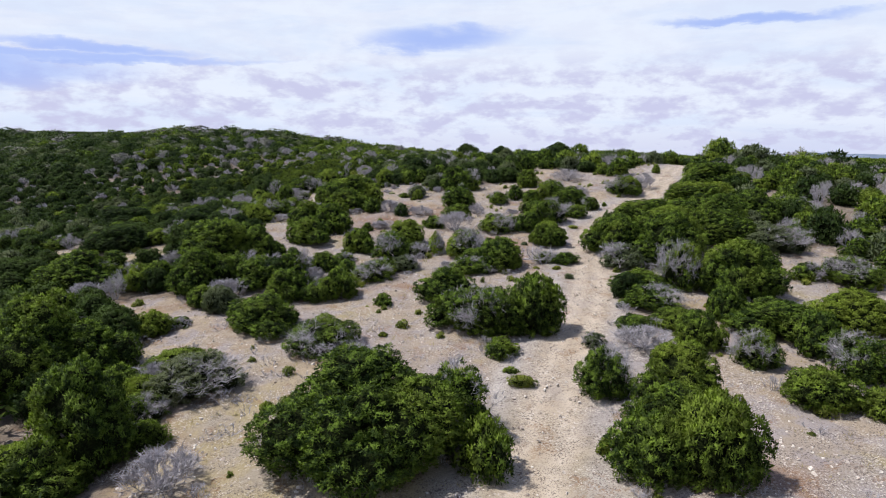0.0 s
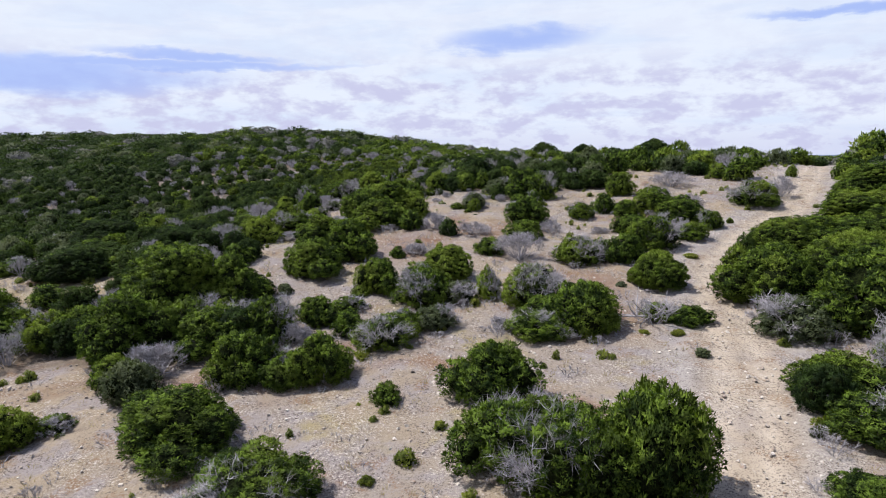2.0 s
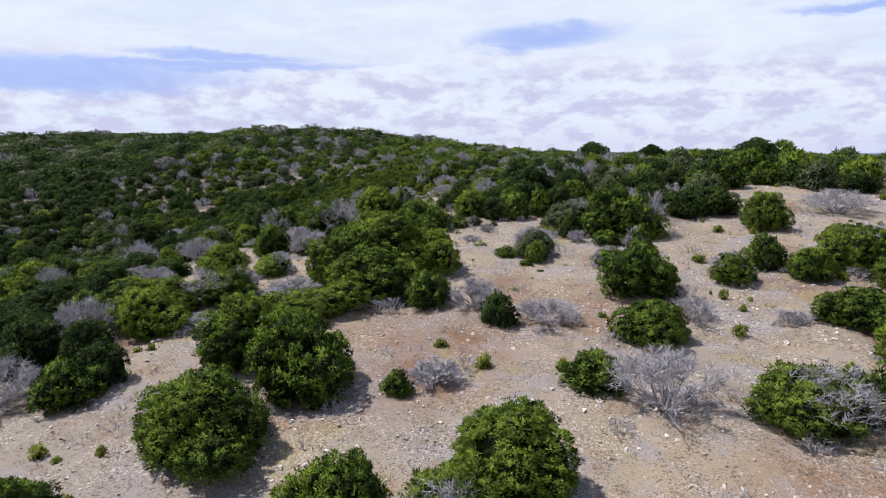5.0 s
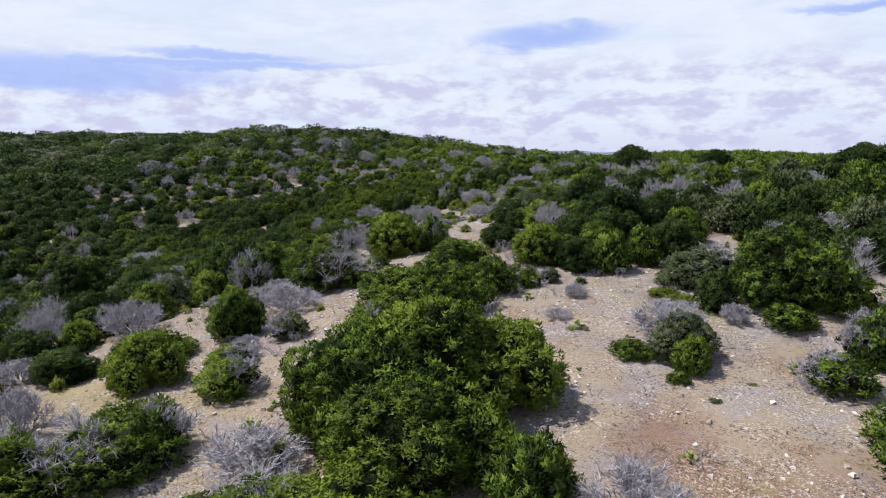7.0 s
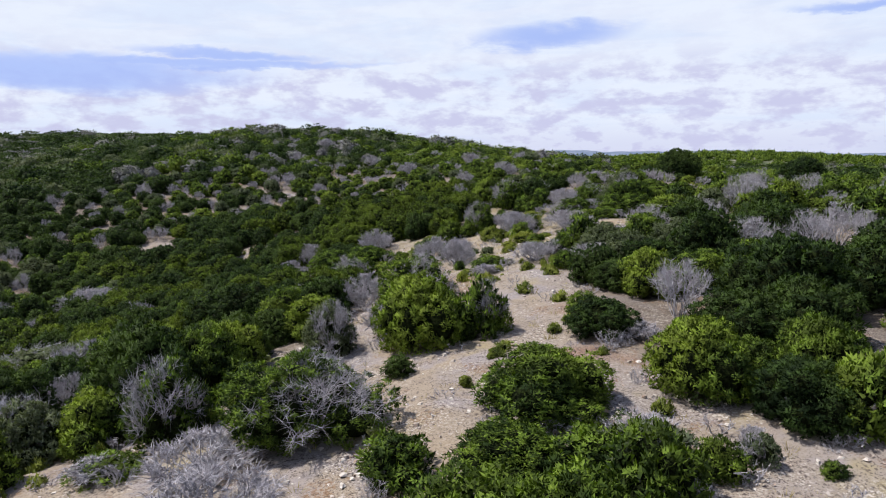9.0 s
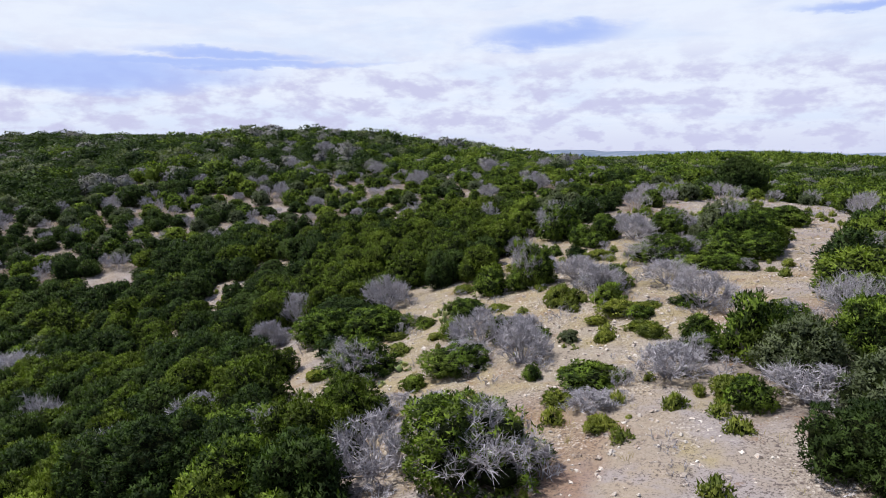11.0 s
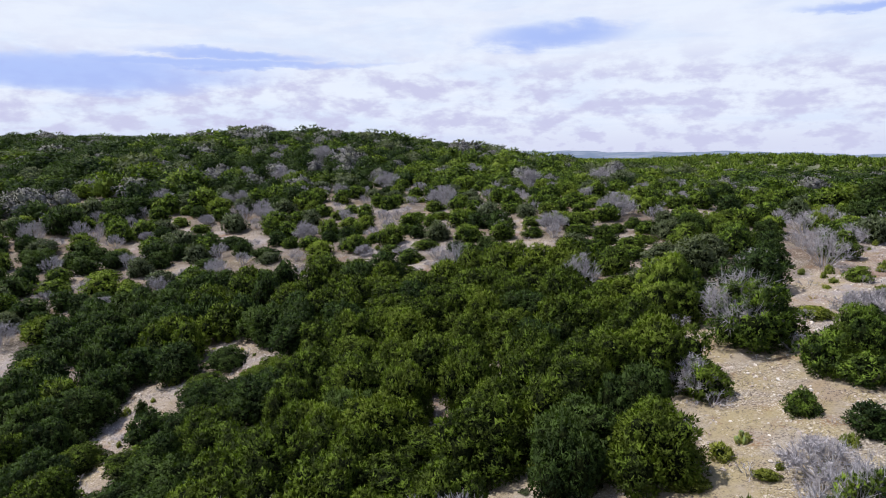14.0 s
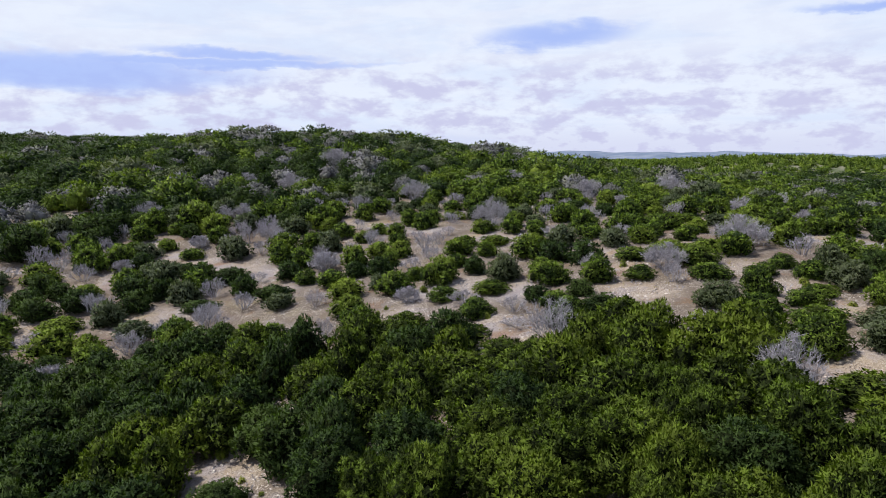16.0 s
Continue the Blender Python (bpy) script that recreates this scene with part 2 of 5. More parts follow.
    n.t.links.new(bump.outputs[0], p.inputs["Normal"])


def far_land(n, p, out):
    # distance haze is mixed into the base colour as blue-grey
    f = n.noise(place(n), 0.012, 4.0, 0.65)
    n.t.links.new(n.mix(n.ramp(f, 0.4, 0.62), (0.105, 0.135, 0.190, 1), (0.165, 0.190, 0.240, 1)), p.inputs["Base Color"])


FAR = material("hazed_distant_land", far_land, 1.0, 0.0)
SOIL = material("stony_soil", soil, 0.95, 0.08)


# ---- the land ----
KNOLLS = [
    (-30, 5, 20, -2.61), (-8, 5, 20, 0.15), (14, 5, 20, -0.86), (-30, 28, 20, 0.89),
    (-8, 28, 20, -0.13), (14, 28, 20, 1.27), (-30, 50, 20, 1.35), (-8, 50, 20, 2.30),
    (14, 50, 20, 0.08), (-30, 72, 20, -2.34), (-8, 72, 20, 3.39), (14, 72, 20, 1.58),
    (-30, 94, 20, 1.12), (-8, 94, 20, 1.59), (14, 94, 20, 2.07), (-30, 116, 20, -0.08),
    (-8, 116, 20, 2.61), (14, 116, 20, -0.54), (-45, 108, 16, -0.35), (-38, 92, 16, -1.40),
    (34, 62, 24, 4.24),
]
HILLS = [
    (-60, 95, 40, 1.69), (-75, 30, 45, -2.97), (70, 50, 45, 0.69), (50, 110, 40, 4.09),
    (-58, 150, 40, 6.21), (-10, 145, 38, 4.06), (-58, 195, 38, 5.40), (-20, 205, 38, 2.46),
    (-105, 205, 50, 5.88), (-165, 220, 60, 7.26), (-230, 200, 70, 6.85), (-130, 130, 50, 3.77),
    (-110, 75, 45, -0.19), (35, 175, 45, 2.20), (85, 225, 55, -0.70), (-60, 250, 55, 3.77),
    (-140, 290, 70, 5.43), (10, 250, 50, 2.60), (88, 420, 72, 5.8),
    (300, 900, 300, 3), (900, 1500, 450, 7), (150, 1700, 450, 8), (-600, 1900, 600, 9),
]
TRACK = [(0.5, -30), (0.8, 0), (2.1, 13.7), (2.8, 15.9), (3.5, 18.8), (5.0, 23.2), (7.2, 30.0), (8.1, 35.2), (9.7, 40.6), (11.8, 44.7), (13.6, 47.6), (17.4, 52.7), (20.8, 59.3), (25.7, 69.5), (30.0, 80.0), (34, 92)]


def smooth_line(points, steps=8):
    """A rounded line through the points."""
    p = [Vector((*q, 0)) for q in points]
    out = []
    for i in range(1, len(p) - 2):
        a, b, c, d = p[i - 1:i + 3]
        for k in range(steps):
            t = k / steps
            out.append(0.5 * (2 * b + (c - a) * t + (2 * a - 5 * b + 4 * c - d) * t * t + (3 * b - a - 3 * c + d) * t ** 3))
    return np.array([(v.x, v.y) for v in out])


TRACK_LINE = smooth_line(TRACK)


def off_line(x, y, line):
    """Signed distance from a line of points, for arrays."""
    best, side = np.full(x.shape, 1e9), np.ones(x.shape)
    for a, b in zip(line[:-1], line[1:]):
        d = b - a
        t = np.clip(((x - a[0]) * d[0] + (y - a[1]) * d[1]) / (d @ d), 0, 1)
        ex, ey = x - a[0] - t * d[0], y - a[1] - t * d[1]
        r = np.hypot(ex, ey)
        near = r < best
        best = np.where(near, r, best)
        side = np.where(near, np.sign(d[0] * ey - d[1] * ex), side)
    return best * side


def ground(x, y):
    """Height of the land, for numbers or arrays."""
    x, y = np.asarray(x, float), np.asarray(y, float)
    z = np.zeros(np.broadcast(x, y).shape)
    for cx, cy, r, h in KNOLLS + HILLS:
        z = z + h * np.exp(-((x - cx) ** 2 + (y - cy) ** 2) / r ** 2)
    far = np.clip((np.hypot(x, y) - 480) / 1600, 0, 1)     # the land falls away beyond the last ridge
    return z - 38 * far * far * (3 - 2 * far)


def rough(x, y):
    """Small unevenness of the surface."""
    return (0.05 * np.sin(1.3 * x + 0.7 * y) * np.sin(0.9 * y - 0.5 * x + 1) + 0.035 * np.sin(2.9 * x - 1.7 * y + 2) * np.sin(2.3 * y + 1.1 * x)
            + 0.02 * np.sin(6.1 * x + 3.3 * y) * np.sin(5.3 * y - 4.1 * x))


def axis(lo, hi, step, far, grow=1.18):
    v = list(np.arange(lo, hi + 1e-6, step))
    s, a, b = step, lo, hi
    while b < far or a > -far:
        s *= grow
        a, b = a - s, b + s
        v = [a] + v + [b]
    return np.array(v)


def mesh_from(name, v, faces, mat, smooth=False, inside=None, normals=None):
    """A mesh out of an array of corners and an array (or several) of faces."""
    me = bpy.data.meshes.new(name)
    groups = faces if isinstance(faces, list) else [faces]
    groups = [g for g in groups if len(g)]
    loops = np.concatenate([g.ravel() for g in groups]).astype(np.int32)
    sizes = np.concatenate([np.full(len(g), g.shape[1]) for g in groups]).astype(np.int32)
    me.vertices.add(len(v))
    me.vertices.foreach_set("co", np.asarray(v, np.float32).ravel())
    me.loops.add(len(loops))
    me.loops.foreach_set("vertex_index", loops)
    me.polygons.add(len(sizes))
    me.polygons.foreach_set("loop_start", (np.cumsum(sizes) - sizes).astype(np.int32))
    me.polygons.foreach_set("use_smooth", np.full(len(sizes), smooth or normals is not None))
    if normals is not None:     # leaves share the roundness of their clump
        me.attributes.new("custom_normal", "FLOAT_VECTOR", "POINT").data.foreach_set("vector", np.asarray(normals, np.float32).ravel())
    me.materials.append(mat)
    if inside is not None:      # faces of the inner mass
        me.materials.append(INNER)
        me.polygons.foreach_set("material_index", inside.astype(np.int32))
    me.update(calc_edges=True)
    return me


# open ground, free of closed brush, and bare patches within the brush
OPEN = [
    [(-17.3, 28.6), (-13.6, 30.1), (-9.2, 26.6), (-6.7, 21.8), (-10.3, 23.0), (-11.6, 22.1), (-12.3, 24.6), (-11.7, 25.6), (-13.0, 26.6), (-16.4, 27.5)],
    [(-8, 5), (-8.5, 17), (-10.2, 22), (-10, 30), (-10, 34), (-14, 35), (-18, 35.5), (-31, 38), (-28, 41), (-19, 38.5), (-12, 40), (-15, 52), (-11, 54), (-6, 60), (-1, 55), (4, 57), (10, 70), (17, 61), (25, 78), (29, 78), (19, 51), (17, 35), (22, 36), (23, 32), (21, 25), (15, 5)],
    [(-17, 46), (-18, 54), (-18, 57), (-16, 60), (-13, 63), (-11, 70), (-12, 80), (-8, 73), (-6, 60), (-1, 61), (2, 63), (3, 55), (4, 51), (2, 46)],
    [(-18, 57), (-15, 62), (-15, 69), (-14, 77), (-13, 92), (-8, 89), (-8, 68), (-6, 59), (-4, 55), (-17, 55)],
    [(-16.2, 77), (-14.6, 82), (-12.9, 84), (-12.4, 88), (-12, 92), (-6, 98), (4, 111), (9, 108), (5, 94), (-6, 71), (-17, 71.5)],
    [(-13, 92), (-11, 97), (-9, 93), (-5, 99), (-1, 100), (-9, 82), (-12.6, 84)],
    [(-17.7, 70), (-19.5, 74.7), (-21.8, 78), (-21.3, 80.5), (-19.2, 79.5), (-17.5, 82), (-15.5, 84), (-13, 84), (-15, 75), (-16, 70)],
]
BARE = []


def clear(x, y, r):
    BARE.append((x, y, r))


clear(-29, 95, 0.6)
clear(-30, 90, 0.8)
clear(-30, 92, 0.7)
clear(-30, 89, 0.9)
clear(-29, 87, 0.7)
clear(-28, 86, 0.7)
clear(-27, 93, 0.6)
clear(-19, 87, 0.6)
clear(-17, 84, 0.6)
clear(-40, 93, 1.4)
clear(-30, 90, 1.1)
clear(-30, 92, 0.6)
clear(-28, 83, 0.8)
clear(-28, 79, 0.7)
clear(-29, 84, 0.6)
clear(-35, 84, 0.6)
clear(-40, 94, 1.5)
clear(-32, 72, 0.6)
clear(-3, 71, 0.6)
clear(-49, 87, 0.6)
clear(-42, 94, 0.6)
clear(1, 61, 0.6)
clear(-55, 88, 0.6)
clear(-17, 39, 0.6)
clear(-13, 42, 0.6)
clear(-41, 63, 1.4)
clear(-28, 41, 0.9)
clear(-20, 36, 0.7)
clear(25, 50, 1.1)
clear(18, 29, 1.3)
clear(18, 32, 1.0)
clear(17, 35, 0.6)
clear(10, 26, 0.6)

clear(-51.3, 111.2, 0.9)
clear(-55.9, 122.7, 0.9)
clear(-55.6, 120.9, 0.6)
clear(-46.0, 116.5, 0.9)
clear(-43.1, 114.6, 0.6)
clear(-40.5, 113.2, 1.2)
clear(-37.9, 112.3, 1.2)
clear(-36.3, 111.6, 0.9)
clear(-34.3, 109.1, 0.6)
clear(-38.1, 106.6, 0.7)
clear(-39.5, 105.4, 0.6)
clear(-43.8, 104.5, 0.9)
clear(-44.6, 109.5, 0.6)
clear(-43.4, 125.7, 0.9)
clear(-41.6, 135.5, 0.9)
clear(-36.4, 118.6, 0.6)
clear(-34.5, 122.1, 0.8)
clear(-32.5, 121.2, 0.8)
clear(-29.5, 119.2, 0.6)
clear(-28.6, 119.0, 0.8)
clear(-24.9, 116.5, 1.2)
clear(-23.3, 115.9, 0.9)
clear(-23.0, 126.1, 0.8)
clear(-28.0, 124.3, 0.6)
clear(-27.1, 104.8, 0.6)
clear(-26.3, 107.2, 0.6)
clear(-24.8, 108.2, 0.6)
clear(-24.0, 107.6, 0.6)
clear(-22.1, 106.5, 0.7)
clear(-23.0, 103.0, 0.6)
clear(-23.0, 101.5, 0.6)
clear(-22.2, 101.3, 0.6)
clear(-18.0, 111.0, 0.6)
clear(-17.7, 108.0, 0.6)
clear(-18.1, 105.4, 0.6)
clear(-17.3, 104.9, 0.6)
clear(-15.6, 119.0, 0.6)
clear(-12.8, 118.3, 0.7)
clear(-14.6, 111.6, 0.6)
clear(-8.5, 112.4, 0.8)
clear(-7.0, 111.4, 0.8)
clear(-12.7, 104.3, 0.6)
clear(-11.6, 102.1, 0.6)
clear(-12.9, 98.2, 0.6)
clear(-13.2, 97.2, 0.6)
clear(-13.7, 107.5, 0.6)
clear(-65.6, 129.4, 0.7)
clear(-8.9, 121.0, 0.8)


def inside(x, y, poly):
    p = np.zeros(x.shape, bool)
    for (ax, ay), (bx, by) in zip(poly, poly[1:] + poly[:1]):
        if ay != by:
            p ^= ((ay > y) != (by > y)) & (x < (bx - ax) * (y - ay) / (by - ay) + ax)
    return p


STRAW = [(-12.5, 4.0, 82.0, 6.0), (-14.5, 3.5, 75.0, 5.0), (-10.0, 4.0, 79.0, 6.0), (-11.0, 3.0, 86.0, 5.0), (-6.0, 3.0, 16.0, 4.0), (1.5, 3.0, 14.0, 4.0), (-20.0, 4.0, 36.0, 4.0), (-16.0, 3.0, 48.0, 3.0)]     # dry grass
RED = [(3.4, 1.6, 37.6, 2.2), (3.7, 1.2, 33.5, 1.3), (-4.6, 2.2, 43.5, 2.5), (-0.4, 1.8, 46.5, 1.5), (-13.0, 1.5, 76.0, 1.5)]     # patches of red soil


def build_ground():
    xs, ys = axis(-46, 34, 0.45, 3500), axis(4, 122, 0.45, 3500)
    gx, gy = np.meshgrid(xs, ys)
    off = off_line(gx, gy, TRACK_LINE)
    near = np.clip(1.5 - np.hypot(gx + 5, (gy - 60) * 0.7) / 90, 0, 1)
    rut = np.exp(-((np.abs(off) - 0.52) / 0.24) ** 2)
    bed = np.clip((1.25 - np.abs(off)) / 0.55, 0, 1)
    z = ground(gx, gy) + rough(gx, gy) * near * (1 - 0.6 * bed) - 0.07 * rut - 0.03 * bed
    nx, ny = len(xs), len(ys)
    i = np.arange(nx * ny).reshape(ny, nx)
    f = np.stack([i[:-1, :-1], i[:-1, 1:], i[1:, 1:], i[1:, :-1]], -1).reshape(-1, 4)
    me = mesh_from("ground", np.stack([gx, gy, z], -1).reshape(-1, 3), f, SOIL, True)
    far = np.clip((np.hypot(gx + 10, gy - 60) - 230) / 60, 0, 1)
    shut = ((np.abs(gx + 5) < 75) & (gy > 5) & (gy < 150)).astype(float)
    for p in OPEN:
        shut *= ~inside(gx, gy, p)
    for bx, by, r in BARE:
        shut *= np.clip((np.hypot(gx - bx, gy - by) - r) / 0.8, 0, 1)
    shut *= np.clip((np.abs(off) - 2.0) / 1.0, 0, 1)
    verge = np.exp(-((np.abs(off) - 1.75) / 0.65) ** 2)
    straw = sum(np.exp(-(((gx - a) / b) ** 2 + ((gy - c) / d) ** 2)) for a, b, c, d in STRAW)
    red = sum(np.exp(-(((gx - a) / b) ** 2 + ((gy - c) / d) ** 2)) for a, b, c, d in RED)
    for key, val in (("verge", verge), ("red", np.clip(red * 1.4, 0, 1)), ("straw", np.clip(straw * 1.8, 0, 1)), ("mould", shut), ("track", bed), ("rut", rut * (np.abs(off) < 2)), ("brush", far)):
        at = me.attributes.new(key, "FLOAT", "POINT")
        at.data.foreach_set("value", val.astype(np.float32).ravel())
    tagged(new("ground", me), "pale stony soil with a worn two-rut dirt track", "ground", kind="structure")


build_ground()


# ---- plants: building blocks ----
def rng_of(seed):
    return np.random.default_rng(seed)


def unit(v):
    return v / np.maximum(np.linalg.norm(v, axis=-1, keepdims=True), 1e-9)


def ico(level):
    bm = bmesh.new()
    bmesh.ops.create_icosphere(bm, subdivisions=level, radius=1.0)
    v = np.array([q.co[:] for q in bm.verts])
    f = np.array([[q.index for q in p.verts] for p in bm.faces])
    bm.free()
    return v, f


ICO1, ICO2 = ico(1), ico(2)


def join(blocks):
    """Several (corners, quads, triangles) as one."""
    vs, qs, ts, k = [], [], [], 0
    for v, q, t in blocks:
        vs.append(v)
        if len(q):
            qs.append(q + k)
        if len(t):
            ts.append(t + k)
        k += len(v)
    none4, none3 = np.zeros((0, 4), int), np.zeros((0, 3), int)
    return np.concatenate(vs), np.concatenate(qs) if qs else none4, np.concatenate(ts) if ts else none3


def leaves(at, along, across, length, width):
    """Pointed leaf blades: one triangle each."""
    w, l = across * width[:, None] * 0.5, along * length[:, None]
    v = np.stack([at - w, at + w, at + l], 1).reshape(-1, 3)
    return v, np.zeros((0, 4), int), np.arange(len(v)).reshape(-1, 3)


def rods(a, b, ra, rb, sides=3):
    """Tapered sticks from points a to points b."""
    d = unit(b - a)
    s = unit(np.cross(d, np.where(np.abs(d[:, 2:]) > 0.9, [[1.0, 0, 0]], [[0, 0, 1.0]])))
    t = np.cross(d, s)
    ring = []
    for p, r in ((a, ra), (b, rb)):
        for k in range(sides):
            c, q = math.cos(2 * math.pi * k / sides), math.sin(2 * math.pi * k / sides)
            ring.append(p + (s * c + t * q) * r[:, None])
    v = np.stack(ring, 1)
    f = np.array([[k, (k + 1) % sides, sides + (k + 1) % sides, sides + k] for k in range(sides)])
    q = (np.arange(len(a)) * 2 * sides)[:, None, None] + f[None]
    return v.reshape(-1, 3), q.reshape(-1, 4), np.zeros((0, 3), int)


def lobes_of(rng, r, h, count):
    """Uneven masses that make up a crown that reaches down to the ground."""
    out = [(np.array([0, 0, h * 0.50]), r * 0.60, h * 0.47)]
    for k in range(count):
        a = 2 * math.pi * (k + rng.uniform(-0.35, 0.35)) / count
        d = r * rng.uniform(0.42, 0.72)
        rr = r * rng.uniform(0.27, 0.46)
        hh = h * rng.uniform(0.24, 0.44)
        out.append((np.array([d * math.cos(a), d * math.sin(a), hh * rng.uniform(0.75, 1.2)]), rr, hh))
    for k in range(int(count * 0.9)):
        a, d = rng.uniform(0, 6.283), r * rng.uniform(0.08, 0.55)
        hh = h * rng.uniform(0.16, 0.3)
        out.append((np.array([d * math.cos(a), d * math.sin(a), h * (1.04 - 0.35 * (d / r) ** 2) * rng.uniform(0.86, 1.04) - hh]), r * rng.uniform(0.16, 0.32), hh))
    return out


def crown(seed, r, h, lobes=6, puff=0.3, fill=0.6, blade=0.05, core=ICO1, deep=0.8, bald=0.0, leafy_core=False, fuzz=0.3, slim=(0.36, 0.6)):
    """Foliage: clumps of small pointed leaves over the lobes, with gaps between them, round an inner mass coloured for
    the shade in the gaps, which comes first.
    """
    rng = rng_of(seed)
    parts = lobes_of(rng, r, h, lobes)
    blocks, shades, clumps, normals, owner = [], [], [], [], []
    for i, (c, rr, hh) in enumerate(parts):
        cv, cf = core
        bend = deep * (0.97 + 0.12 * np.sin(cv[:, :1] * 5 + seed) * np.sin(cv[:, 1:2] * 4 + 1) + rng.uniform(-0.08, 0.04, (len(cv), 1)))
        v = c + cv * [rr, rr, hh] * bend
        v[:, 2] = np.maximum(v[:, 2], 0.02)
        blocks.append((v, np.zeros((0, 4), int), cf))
        shades.append(unit(cv / [rr, rr, hh]))
        count = max(5, int(4 * math.pi * ((rr * rr * rr * hh) ** 0.5) / puff ** 2))
        k = np.arange(count) + 0.5
        z = 1 - 2 * k / count
        a = k * 2.39996 + rng.uniform(0, 6)
        d = unit(np.stack([np.sqrt(1 - z * z) * np.cos(a), np.sqrt(1 - z * z) * np.sin(a), z], 1) + rng.normal(0, 0.12, (count, 3)))
        p = c + d * [rr, rr, hh] * (rng.uniform(0.80, 1.06, (count, 1)) + 0.05 * np.sin(9 * d[:, :1] / max(rr, 0.5) + seed) * np.sin(8 * d[:, 1:2] + 7 * d[:, 2:]))
        full = rng.uniform(0, 1, count) < 0.95 - bald * np.clip((p[:, 0] + 0.5 * p[:, 2]) / r, 0, 1)
        clumps.append(p[full])
        normals.append(unit(d / [rr, rr, hh])[full])
        owner.append(np.full(full.sum(), i))
    p, nrm, own = np.concatenate(clumps), np.concatenate(normals), np.concatenate(owner)
    keep = p[:, 2] > 0.03 * h
    for i, (c, rr, hh) in enumerate(parts):
        keep &= (np.linalg.norm((p - c) / [rr, rr, hh], axis=1) > 0.76) | (own == i)
    p, nrm = p[keep], nrm[keep]
    m = len(p)
    size = puff * rng.uniform(0.46, 0.86, (m, 1, 1))
    n = max(6, int(fill * 2 * math.pi * (0.66 * puff) ** 2 / (0.22 * blade ** 2)))
    e = unit(nrm[:, None] * 0.6 + [0, 0, 0.4] + rng.normal(0, 0.72, (m, n, 3)))
    at = p[:, None] + e * size * rng.uniform(0.5, 1.04, (m, n, 1)) * [1, 1, 0.85]
    face = unit(e + rng.normal(0, 0.38, (m, n, 3)))
    lift = np.where(rng.uniform(0, 1, (m, n, 1)) < fuzz, 0.85, 0.28)
    along = unit(unit(np.cross(face, rng.normal(0, 1, (m, n, 3)))) * (1 - lift) + e * lift + [0, 0, 0.18])
    across = unit(np.cross(along, face))
    length = (blade * rng.uniform(0.7, 1.4, (m, n, 1)) * np.ones((m, n, 1))).reshape(-1)
    blocks.append(leaves(at.reshape(-1, 3), along.reshape(-1, 3), across.reshape(-1, 3), length, length * rng.uniform(*slim, len(length))))
    soft = unit(e * 0.55 + nrm[:, None] * 0.35 + face * 0.35 + [0, 0, 0.08]).reshape(-1, 3)
    shades.append(np.repeat(soft, 3, axis=0))
    v, q, t = join(blocks)
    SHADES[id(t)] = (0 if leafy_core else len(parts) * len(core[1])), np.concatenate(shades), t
    return v, q, t


SHADES = {}


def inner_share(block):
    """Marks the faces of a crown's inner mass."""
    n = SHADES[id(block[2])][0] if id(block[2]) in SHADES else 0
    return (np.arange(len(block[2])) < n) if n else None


def shades_of(block):
    """The soft normals of a crown."""
    return SHADES[id(block[2])][1] if id(block[2]) in SHADES else None


def trunk(seed, r, h, girth=1.0):
    """Limbs that fan out from the base."""
    rng = rng_of(seed)
    a, b, ra, rb = [], [], [], []
    for k in range(7):
        t = 6.283 * k / 7 + rng.uniform(-0.3, 0.3)
        p = np.array([rng.uniform(-0.08, 0.08), rng.uniform(-0.08, 0.08), -0.1])
        w = (0.05 + 0.02 * r) * girth
        for s in range(3):
            q = np.array([math.cos(t), math.sin(t), 0]) * r * 0.19 * (s + 1) + [rng.uniform(-0.06, 0.06) * r, rng.uniform(-0.06, 0.06) * r, h * 0.17 * (s + 1)]
            a.append(p), b.append(q), ra.append(w), rb.append(w * 0.7)
            p, w = q, w * 0.7
    return rods(np.array(a), np.array(b), np.array(ra), np.array(rb), 5)


